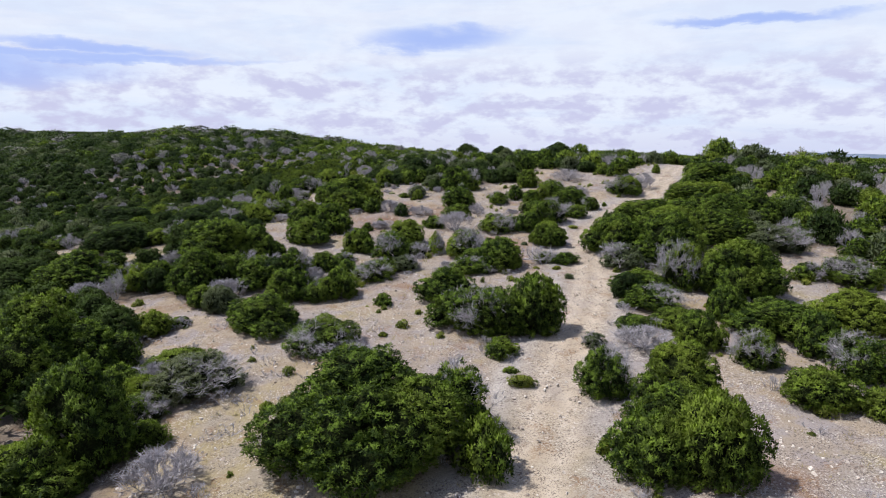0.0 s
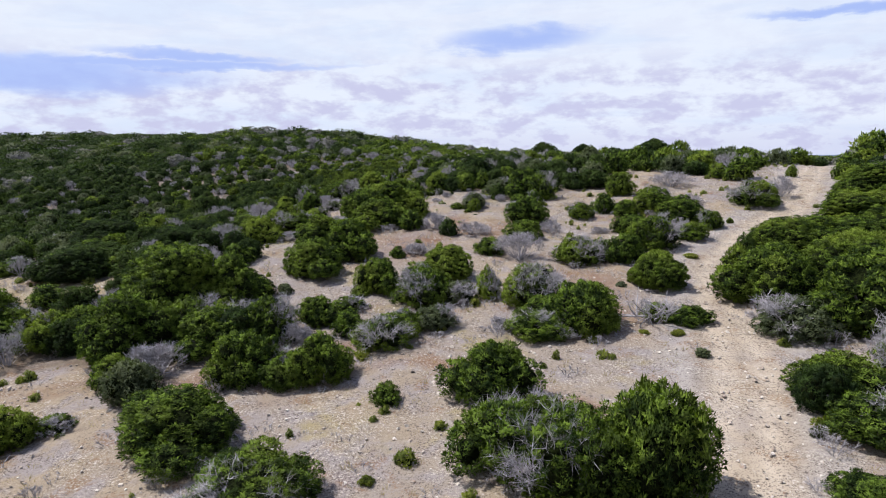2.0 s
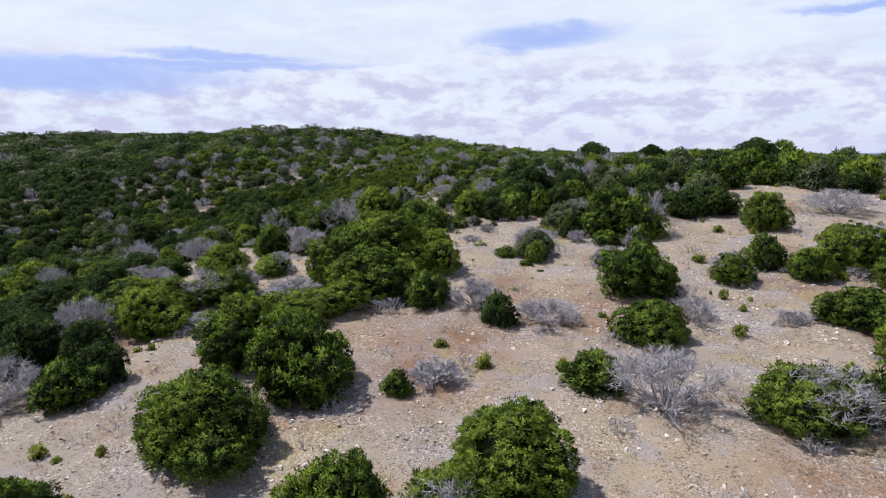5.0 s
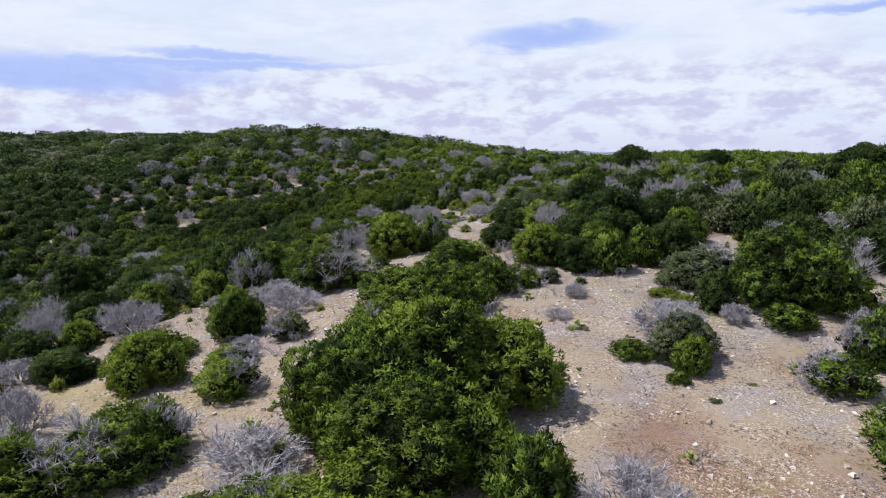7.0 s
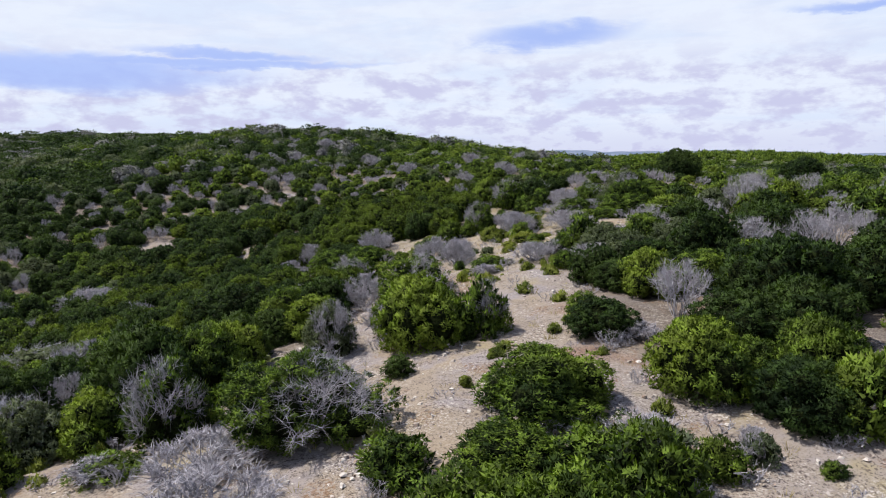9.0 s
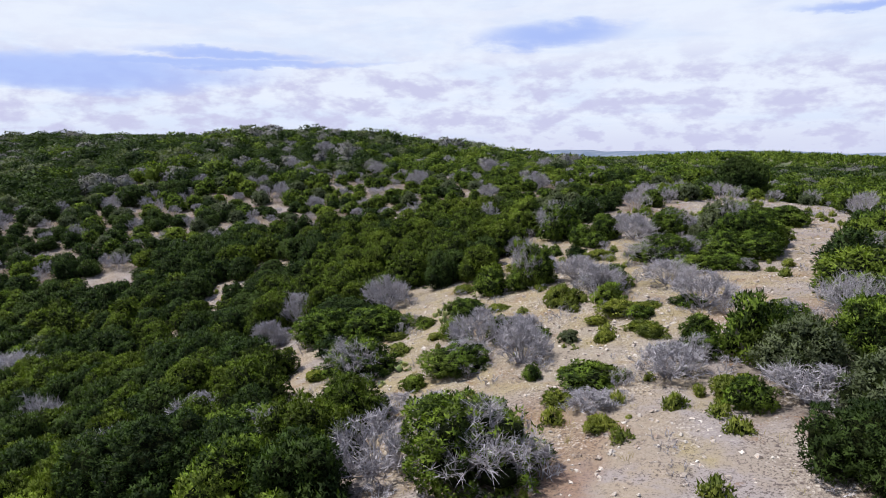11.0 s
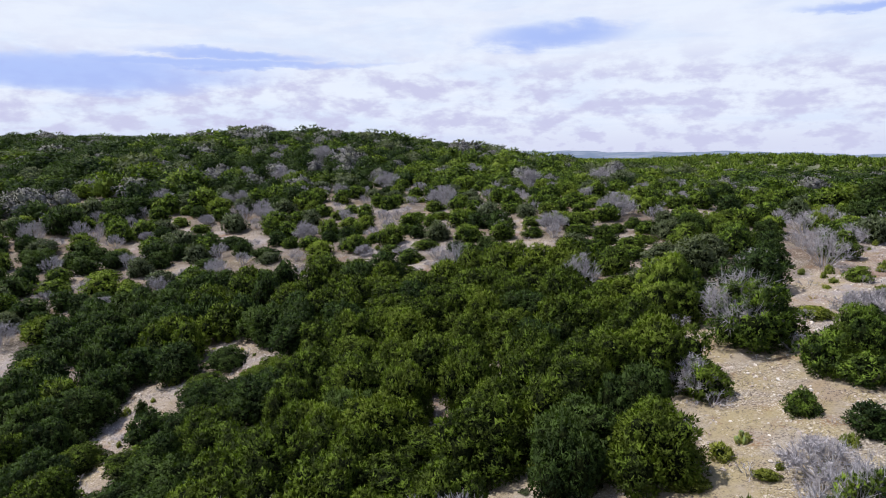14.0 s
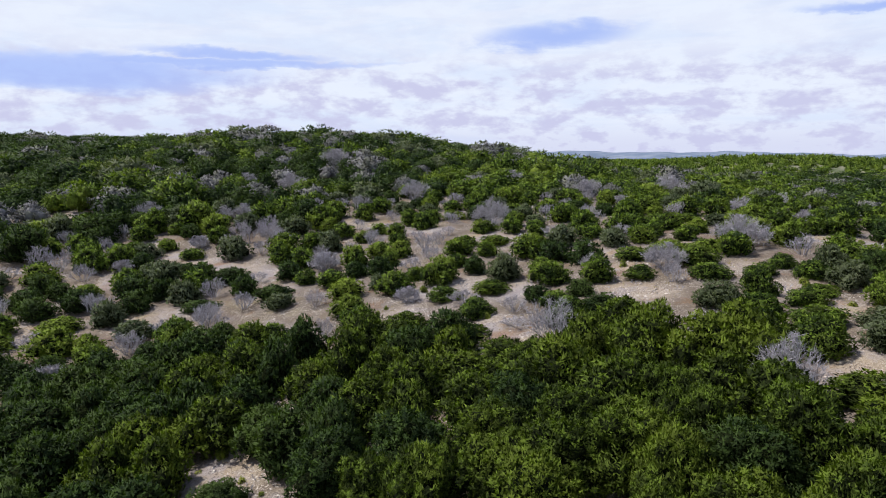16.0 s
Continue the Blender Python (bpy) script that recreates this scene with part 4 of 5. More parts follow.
juniper(-8.4, 48.3, 2.4, 1.8)
cactus(-10.6, 48.4, 0.6, 0.2)
low_plant(12.6, 48.9, 0.4, 0.3)
cactus(-10.4, 49.1, 0.5, 0.2)
juniper(-7.4, 49.1, 3.5, 2.0)
juniper(10.2, 49.6, 2.5, 1.3)
mixed_juniper(4.4, 49.7, 1.4, 0.9)
mixed_juniper(-11.7, 49.7, 1.2, 0.7)
cactus(-5.1, 49.7, 0.4, 0.2)
juniper(-5.9, 49.8, 2.1, 1.4)
low_plant(-1.9, 49.9, 0.3, 0.1)
juniper(7.1, 50.4, 1.4, 1.0)
juniper(-14.1, 50.4, 1.5, 1.1)
broom(-1.0, 50.7, 0.3, 0.1)
juniper(-2.4, 50.7, 0.4, 0.2)
cactus(-4.4, 50.8, 0.4, 0.2)
mixed_juniper(0.6, 50.9, 1.2, 0.6)
grey_shrub(-18.1, 51.0, 1.7, 0.6)
juniper(-16.8, 51.0, 1.4, 0.7)
mixed_juniper(-12.4, 51.1, 1.0, 0.5)
juniper(-2.0, 51.2, 0.7, 0.7)
juniper(5.9, 51.3, 1.2, 1.1)
juniper(-14.8, 51.5, 1.8, 0.8)
juniper(9.0, 51.5, 2.4, 1.6)
grey_shrub(-12.2, 51.6, 0.6, 0.3)
juniper(-3.2, 51.9, 0.8, 0.3)
mixed_juniper(-2.1, 52.0, 1.4, 0.9)
grey_shrub(-12.5, 52.1, 0.8, 0.4)
mixed_juniper(1.7, 52.1, 1.0, 1.0)
mixed_juniper(-11.8, 53.0, 0.9, 0.6)
mixed_juniper(-9.6, 53.0, 1.0, 0.7)
mixed_juniper(15.4, 53.2, 2.7, 1.5)
cactus(-4.3, 53.2, 0.6, 0.3)
grey_shrub(-2.2, 53.4, 1.9, 0.7)
juniper(-13.5, 53.5, 1.4, 1.2)
grey_shrub(11.5, 53.8, 2.0, 0.7)
juniper(0.7, 53.9, 1.1, 0.5)
grey_shrub(-0.5, 53.9, 0.8, 0.5)
grey_shrub(-4.8, 53.9, 0.8, 0.3)
cactus(-6.3, 54.0, 0.4, 0.3)
grey_shrub(-10.1, 54.1, 0.6, 0.3)
juniper(-8.7, 54.2, 2.2, 1.3)
juniper(23.3, 54.4, 4.9, 2.0)
juniper(-7.7, 54.5, 1.8, 1.2)
grey_shrub(-17.5, 54.6, 1.9, 1.1)
juniper(-0.7, 54.9, 1.0, 0.9)
broom(-1.6, 55.1, 1.1, 0.4)
mixed_juniper(-19.1, 55.2, 1.4, 0.9)
juniper(2.2, 55.3, 1.9, 1.6)
grey_shrub(17.6, 55.3, 2.0, 1.3)
grey_shrub(-7.0, 55.3, 0.6, 0.3)
grey_shrub(-12.8, 55.4, 1.9, 0.8)
cactus(-5.6, 55.5, 0.5, 0.2)
grey_shrub(-4.3, 55.5, 0.7, 0.4)
broom(-1.8, 55.8, 1.0, 0.3)
juniper(-6.7, 55.9, 1.2, 1.0)
juniper(0.9, 55.9, 2.5, 1.8)
juniper(-20.2, 56.3, 1.6, 1.3)
juniper(-10.4, 56.5, 1.1, 0.6)
juniper(-7.3, 56.6, 1.2, 0.6)
juniper(-5.6, 56.6, 0.6, 0.5)
mixed_juniper(-6.6, 56.7, 1.2, 0.7)
juniper(-4.1, 56.7, 0.3, 0.2)
juniper(-8.6, 56.8, 1.6, 0.6)
grey_shrub(-13.8, 56.8, 1.9, 0.7)
juniper(-0.5, 56.9, 2.1, 1.0)
juniper(7.6, 56.9, 1.7, 1.5)
mixed_juniper(-15.8, 57.0, 1.1, 0.4)
mixed_juniper(-5.0, 57.0, 0.5, 0.4)
cactus(-11.0, 57.5, 0.7, 0.4)
grey_shrub(-4.9, 57.6, 0.5, 0.2)
juniper(-3.2, 58.0, 1.2, 1.1)
mixed_juniper(-12.4, 58.0, 2.5, 1.4)
cactus(-14.0, 58.0, 0.6, 0.2)
mixed_juniper(-18.4, 58.1, 1.5, 1.2)
juniper(-4.0, 58.1, 1.5, 1.0)
juniper(-7.7, 58.4, 1.4, 0.5)
juniper(-15.5, 58.5, 1.5, 1.5)
juniper(-8.1, 58.7, 2.1, 1.0)
juniper(-2.0, 59.0, 1.1, 1.1)
juniper(-5.4, 59.2, 1.7, 1.3)
juniper(-1.0, 59.2, 1.6, 1.3)
juniper(-3.4, 59.3, 1.4, 1.3)
grey_shrub(-12.9, 59.4, 1.6, 1.1)
grey_shrub(-2.6, 59.4, 0.8, 0.6)
juniper(-20.5, 59.6, 2.0, 1.6)
juniper(-4.4, 59.6, 1.3, 0.8)
broom(-9.7, 59.7, 0.3, 0.3)
juniper(-17.0, 59.8, 2.2, 2.0)
juniper(6.1, 59.9, 2.1, 1.2)
cactus(-14.9, 59.9, 0.4, 0.1)
grey_shrub(11.8, 60.0, 3.2, 1.1)
juniper(-11.3, 60.6, 0.6, 0.4)
juniper(-16.0, 60.7, 1.9, 1.6)
broom(-9.2, 61.1, 0.5, 0.3)
juniper(-4.2, 61.2, 1.8, 1.1)
juniper(-25.0, 61.4, 2.6, 2.7)
cactus(-8.9, 61.8, 0.4, 0.1)
grey_shrub(-6.1, 61.8, 1.0, 0.4)
juniper(20.9, 61.9, 0.7, 0.8)
juniper(-6.9, 62.1, 1.4, 0.8)
juniper(-13.6, 62.4, 1.3, 1.3)
low_plant(-10.1, 62.4, 0.6, 0.2)
juniper(-11.2, 62.5, 2.1, 1.7)
mixed_juniper(-9.7, 62.7, 1.1, 1.2)
cactus(-15.5, 62.8, 0.8, 0.3)
juniper(-2.6, 63.3, 2.3, 1.7)
juniper(-7.2, 63.8, 0.9, 0.5)
grey_shrub(-12.4, 63.8, 1.4, 0.9)
grey_shrub(-22.5, 64.6, 2.5, 1.5)
juniper(-3.9, 65.5, 1.7, 1.0)
juniper(-6.2, 65.7, 1.3, 0.8)
mixed_juniper(-25.4, 66.4, 3.3, 1.3)
juniper(-5.1, 66.9, 1.9, 1.0)
mixed_juniper(-12.5, 67.5, 2.2, 1.3)
grey_shrub(-14.4, 68.1, 2.0, 1.1)
juniper(-19.4, 68.5, 2.7, 1.8)
broom(-10.2, 68.7, 0.8, 0.3)
juniper(-7.6, 69.1, 0.7, 0.5)
grey_shrub(-6.5, 69.1, 1.9, 0.7)
grey_shrub(-10.3, 69.5, 1.1, 0.4)
broom(-7.8, 69.7, 0.8, 0.5)
broom(-12.3, 69.9, 0.4, 0.1)
broom(-11.0, 70.1, 0.9, 0.3)
mixed_juniper(-17.9, 70.2, 2.0, 1.0)
mixed_juniper(-13.5, 70.4, 1.1, 0.4)
broom(-7.3, 70.4, 0.4, 0.1)
grey_shrub(-22.3, 70.6, 1.9, 1.2)
grey_shrub(-8.7, 70.8, 1.7, 0.7)
juniper(-10.3, 70.9, 1.2, 0.4)
grey_shrub(-14.6, 71.0, 1.2, 0.4)
broom(-13.0, 71.2, 0.4, 0.2)
juniper(-7.0, 71.3, 1.2, 1.3)
juniper(-6.3, 71.6, 1.0, 0.8)
mixed_juniper(-7.9, 71.7, 0.9, 0.5)
juniper(-11.6, 71.7, 0.4, 0.3)
broom(-10.8, 71.7, 0.4, 0.2)
broom(-8.5, 72.1, 0.9, 0.3)
low_plant(-14.6, 72.4, 0.7, 0.3)
grey_shrub(-20.9, 72.8, 1.7, 1.0)
grey_shrub(-11.9, 72.9, 1.5, 1.0)
cactus(-15.6, 73.0, 0.5, 0.2)
juniper(-7.6, 73.1, 0.7, 0.5)
cactus(-10.6, 73.2, 0.3, 0.2)
mixed_juniper(-13.5, 73.3, 1.7, 0.6)
broom(-8.7, 73.4, 0.9, 0.5)
broom(-9.8, 73.5, 0.6, 0.4)
low_plant(-10.7, 73.9, 0.6, 0.3)
mixed_juniper(-5.4, 73.9, 1.0, 0.4)
grey_shrub(-12.0, 74.0, 1.3, 0.9)
cactus(-15.2, 74.0, 0.6, 0.3)
juniper(-16.6, 74.1, 1.9, 1.1)
broom(-8.8, 74.2, 0.9, 0.3)
cactus(-15.4, 74.4, 0.6, 0.2)
juniper(-11.5, 74.6, 0.6, 0.3)
grey_shrub(-13.2, 74.8, 1.8, 1.1)
broom(-18.3, 75.0, 0.8, 0.4)
mixed_juniper(-12.5, 75.1, 0.9, 0.6)
grey_shrub(-11.9, 75.1, 1.1, 0.6)
low_plant(-8.7, 75.2, 0.8, 0.3)
broom(-9.9, 75.2, 0.7, 0.3)
low_plant(-15.7, 75.5, 0.8, 0.3)
grey_shrub(-7.0, 75.6, 2.0, 1.0)
broom(-9.2, 75.7, 1.3, 0.6)
juniper(-7.3, 75.8, 0.9, 0.3)
broom(-8.4, 76.0, 1.0, 0.3)
juniper(-14.1, 76.0, 0.8, 0.6)
low_plant(-14.8, 76.4, 0.5, 0.2)
juniper(-9.4, 76.6, 0.9, 0.7)
juniper(-18.6, 77.3, 1.1, 0.6)
broom(-16.3, 77.4, 0.9, 0.3)
broom(-10.8, 77.6, 1.4, 0.9)
grey_shrub(-21.9, 78.1, 1.3, 0.5)
grey_shrub(-9.7, 78.1, 1.8, 1.1)
cactus(-14.8, 78.2, 0.6, 0.5)
low_plant(-15.5, 78.2, 0.8, 0.3)
juniper(-17.3, 78.4, 2.3, 1.0)
broom(-12.9, 78.4, 0.9, 0.3)
juniper(-14.1, 78.5, 1.3, 0.6)
grey_shrub(-7.4, 78.7, 2.2, 0.8)
mixed_juniper(-9.3, 79.0, 1.5, 0.8)
cactus(-15.2, 79.1, 0.5, 0.4)
juniper(-19.5, 79.2, 2.2, 1.2)
grey_shrub(-34.2, 79.3, 4.0, 1.6)
mixed_juniper(-4.7, 79.6, 0.6, 0.4)
juniper(-5.2, 80.1, 1.3, 0.5)
juniper(-6.2, 80.3, 1.2, 0.5)
grey_shrub(-22.3, 80.4, 1.6, 0.7)
juniper(-19.1, 80.8, 2.9, 1.0)
grey_shrub(-10.2, 80.9, 1.8, 0.9)
juniper(-13.5, 81.0, 1.2, 1.0)
mixed_juniper(-11.8, 81.0, 1.5, 1.5)
juniper(-12.3, 81.0, 1.0, 0.8)
juniper(-4.4, 81.9, 2.3, 0.8)
broom(-14.6, 82.1, 1.1, 0.4)
mixed_juniper(-6.9, 82.4, 2.4, 1.0)
juniper(-4.1, 82.6, 2.4, 1.6)
grey_shrub(-5.9, 82.9, 1.7, 0.8)
juniper(-5.2, 83.0, 1.7, 0.8)
grey_shrub(-11.6, 83.5, 1.5, 0.7)
broom(-13.7, 83.6, 0.8, 0.3)
broom(-12.4, 83.7, 0.5, 0.2)
low_plant(-16.7, 84.0, 0.3, 0.1)
juniper(-2.7, 84.2, 1.4, 1.0)
broom(-9.2, 84.4, 1.5, 0.5)
juniper(-4.3, 84.8, 1.9, 1.7)
juniper(-10.2, 85.0, 0.9, 0.5)
cactus(-12.5, 85.0, 0.4, 0.3)
juniper(-2.3, 85.5, 1.5, 0.8)
juniper(-11.1, 85.9, 0.6, 0.5)
juniper(-3.6, 86.1, 2.2, 0.8)
juniper(-9.3, 87.3, 1.1, 0.6)
mixed_juniper(-12.8, 87.3, 1.1, 0.8)
juniper(-9.8, 88.1, 1.1, 0.9)
grey_shrub(-7.3, 88.2, 2.0, 1.1)
juniper(-28.4, 88.7, 1.1, 0.9)
mixed_juniper(-5.7, 88.7, 1.8, 1.1)
juniper(-8.6, 88.9, 1.3, 1.2)
grey_shrub(-4.2, 89.0, 2.3, 0.8)
grey_shrub(-12.8, 89.0, 1.0, 0.7)
juniper(-5.6, 89.1, 1.8, 1.2)
grey_shrub(-4.4, 89.7, 1.6, 0.6)
mixed_juniper(-10.9, 90.1, 2.3, 1.7)
juniper(-1.8, 90.4, 3.0, 1.1)
juniper(-29.9, 90.4, 0.4, 0.5)
juniper(-0.0, 90.6, 2.1, 0.9)
juniper(-3.1, 91.0, 1.9, 1.0)
grey_shrub(-10.8, 91.0, 1.3, 0.9)
grey_shrub(-7.6, 91.7, 1.5, 0.8)
grey_shrub(-6.8, 92.2, 1.0, 0.7)
broom(-8.6, 92.2, 1.2, 0.4)
juniper(-12.6, 92.8, 2.0, 1.9)
juniper(-11.6, 93.2, 1.1, 0.9)
juniper(-5.8, 95.9, 0.8, 0.5)
grey_shrub(-18.5, 129.9, 2.6, 1.5)
grey_shrub(-24.7, 119.5, 2.6, 1.6)
grey_shrub(-12.7, 110.7, 2.4, 1.4)
grey_shrub(-16.4, 107.7, 1.8, 1.1)
grey_shrub(-12.2, 132.6, 2.8, 1.7)
grey_shrub(-24.9, 138.1, 2.5, 1.5)
grey_shrub(-43.1, 132.0, 2.4, 1.5)
grey_shrub(-31.8, 129.4, 2.7, 1.6)
grey_shrub(-38.6, 118.0, 1.8, 1.1)
grey_shrub(-32.7, 111.8, 1.7, 1.0)
grey_shrub(-43.0, 122.6, 2.0, 1.2)
grey_shrub(-44.3, 111.6, 1.4, 0.8)
grey_shrub(-49.6, 121.2, 2.4, 1.5)
grey_shrub(-42.4, 149.1, 2.5, 1.5)
grey_shrub(-38.8, 100.0, 1.4, 0.9)
grey_shrub(-26.9, 106.3, 1.2, 0.7)
grey_shrub(-5.9, 140.1, 2.0, 1.2)
grey_shrub(-42.5, 116.2, 1.3, 0.8)
grey_shrub(-43.3, 143.1, 3.5, 2.1)
grey_shrub(-47.9, 133.2, 2.0, 1.2)
grey_shrub(-7.8, 117.6, 1.2, 0.7)
juniper(-12.4, 34.4, 4.0, 2.6)
juniper(-10.6, 34.9, 2.4, 1.9)
mixed_juniper(-9.3, 31.9, 2.2, 1.2)
mixed_juniper(-10.6, 32.2, 2.0, 1.3)
grey_shrub(-8.3, 31.4, 1.0, 0.7)
juniper(-14.2, 35.6, 3.0, 2.2)
grey_shrub(-17.9, 81.9, 2.0, 1.4)
grey_shrub(-22.0, 82.7, 2.1, 1.3)
grey_shrub(-22.2, 80.0, 1.5, 1.1)
oak(15.2, 83.5, 4.0, 2.7)
oak(4.5, 115.0, 4.2, 3.3)
oak(8.6, 94.0, 3.4, 2.5)

for thing, _, _ in PATTERNS:
    for ob in (*thing.children_recursive, thing):
        bpy.data.objects.remove(ob)


# ---- brush that covers the rest of the land ----
LINE = np.array([(0.0, 0.0), (0.5, 18.0), (-7.0, 45.0), (-14.0, 64.0), (-21.0, 83.0)])     # the middle of the open strip


def west_of(x, y):
    """Left of the open strip, where the brush is closed."""
    return off_line(x, y, LINE) > 0


def sites():
    """Where the rest of the brush grows: places no nearer to each other than the bushes there allow."""
    rng = rng_of(11)
    n = 150000
    x, y = rng.uniform(-255, 205, n), rng.uniform(8, 330, n)
    keep = (x > -4 - 0.96 * (y - 10)) & (x < 0.74 * y + 5) & ((y < 245) | (x > 0))
    # more throws near the open strip, where the bushes stand closer
    mx, my = rng.uniform(-75, 45, 60000), rng.uniform(8, 135, 60000)
    mk = (mx > -4 - 0.96 * (my - 10)) & (mx < 0.74 * my + 5)
    # and looser brush on the land at the sides and behind
    ox, oy = rng.uniform(-150, 110, 30000), rng.uniform(-45, 130, 30000)
    ok = ((ox < -5 - 0.96 * (oy - 10)) | (ox > 0.74 * oy + 6) | (oy < 8)) & ((np.abs(ox) > 6) | (oy < -12))
    x, y = np.concatenate([mx[mk], x[keep], ox[ok]]), np.concatenate([my[mk], y[keep], oy[ok]])
    outer = np.arange(len(x)) >= mk.sum() + keep.sum()
    far = np.abs(off_line(x, y, LINE))
    thicket = (((x + 27) / 15) ** 2 + ((y - 92.5) / 10.5) ** 2 < 1) | ((x > -34) & (x < -10) & (y > 68) & (y < 94))
    slope = (y > 100) & (x > -60) & (x < 0) & (far < 60)
    room = np.where(far < 48, 1.5, np.where(far < 95, 2.0, 2.9))
    room = np.where(slope & (far < 48), 1.35, room)
    room = np.where(thicket, 1.15, room)
    room = np.where(west_of(x, y) & (far < 48) & ~slope & ~thicket, 1.25, room)
    room = np.where(outer, 2.6, room)
    wide = room * rng.uniform(1.05, 1.7, len(x)) * np.where(thicket, 1.3, np.where(slope & (far < 48), 0.95, 1.0))
    keep = np.abs(off_line(x, y, TRACK_LINE)) > 1.4 + 0.5 * wide
    for p in OPEN:
        keep &= ~inside(x, y, p)
    for bx, by, r in BARE:
        keep &= np.hypot(x - bx, y - by) > r * 0.88 + 0.25 * wide
    for bx, by, r in SPOTS:
        keep &= np.hypot(x - bx, y - by) > r * 0.72 + 0.25 * wide
    patch = np.sin(x * 0.21 + 1.3 * np.sin(y * 0.11)) * np.sin(y * 0.27 + 1.7 * np.sin(x * 0.13))
    keep &= (patch < 0.88) | thicket
    far = np.where(outer, np.maximum(far, 100), far)
    x, y, far, thicket, room, wide = (v[keep] for v in (x, y, far, thicket & ~outer, room, wide))
    cells, chosen = {}, []
    for i, (px, py, r) in enumerate(zip(x.tolist(), y.tolist(), room.tolist())):
        cx, cy = int(px // 3), int(py // 3)
        if all((px - a) ** 2 + (py - b) ** 2 > r * r for u in (cx - 1, cx, cx + 1) for v in (cy - 1, cy, cy + 1) for a, b in cells.get((u, v), ())):
            cells.setdefault((cx, cy), []).append((px, py))
            chosen.append(i)
    c = np.array(chosen)
    return x[c], y[c], far[c], thicket[c], wide[c], rng


def stamp(name, patterns, x, y, wide, tall, mat, label, category, seed):
    """Many plants of a few patterns as one mesh."""
    rng = rng_of(seed)
    which = rng.integers(0, len(patterns), len(x))
    z = ground(x, y) - 0.05
    vs, qs, ts, marks, soft, k = [], [], [], [], [], 0
    for i, (block, w, h) in enumerate(patterns):
        sel = np.where(which == i)[0]
        if not len(sel):
            continue
        v, q, t = block
        a = rng.uniform(0, 6.283, len(sel))
        s = wide[sel] / w
        c, d = np.cos(a) * s, np.sin(a) * s
        px = x[sel, None] + v[None, :, 0] * c[:, None] - v[None, :, 1] * d[:, None]
        py = y[sel, None] + v[None, :, 0] * d[:, None] + v[None, :, 1] * c[:, None]
        pz = z[sel, None] + v[None, :, 2] * (tall[sel] / h)[:, None]
        vs.append(np.stack([px, py, pz], -1).reshape(-1, 3))
        base = k + np.arange(len(sel))[:, None, None] * len(v)
        if len(q):
            qs.append((base + q[None]).reshape(-1, 4))
        if len(t):
            ts.append((base + t[None]).reshape(-1, 3))
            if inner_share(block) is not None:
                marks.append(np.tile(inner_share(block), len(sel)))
        if shades_of(block) is not None:
            g, c, d = shades_of(block), np.cos(a)[:, None], np.sin(a)[:, None]
            soft.append(np.stack([g[None, :, 0] * c - g[None, :, 1] * d, g[None, :, 0] * d + g[None, :, 1] * c, np.broadcast_to(g[None, :, 2], (len(sel), len(g)))], -1).reshape(-1, 3))
        k += len(sel) * len(v)
    if not vs:
        return
    faces = ([np.concatenate(qs)] if qs else []) + ([np.concatenate(ts)] if ts else [])
    tagged(new(name, mesh_from(name, np.concatenate(vs), faces, mat, inside=np.concatenate(marks) if marks else None, normals=np.concatenate(soft) if soft else None)), label, category, kind="stuff")


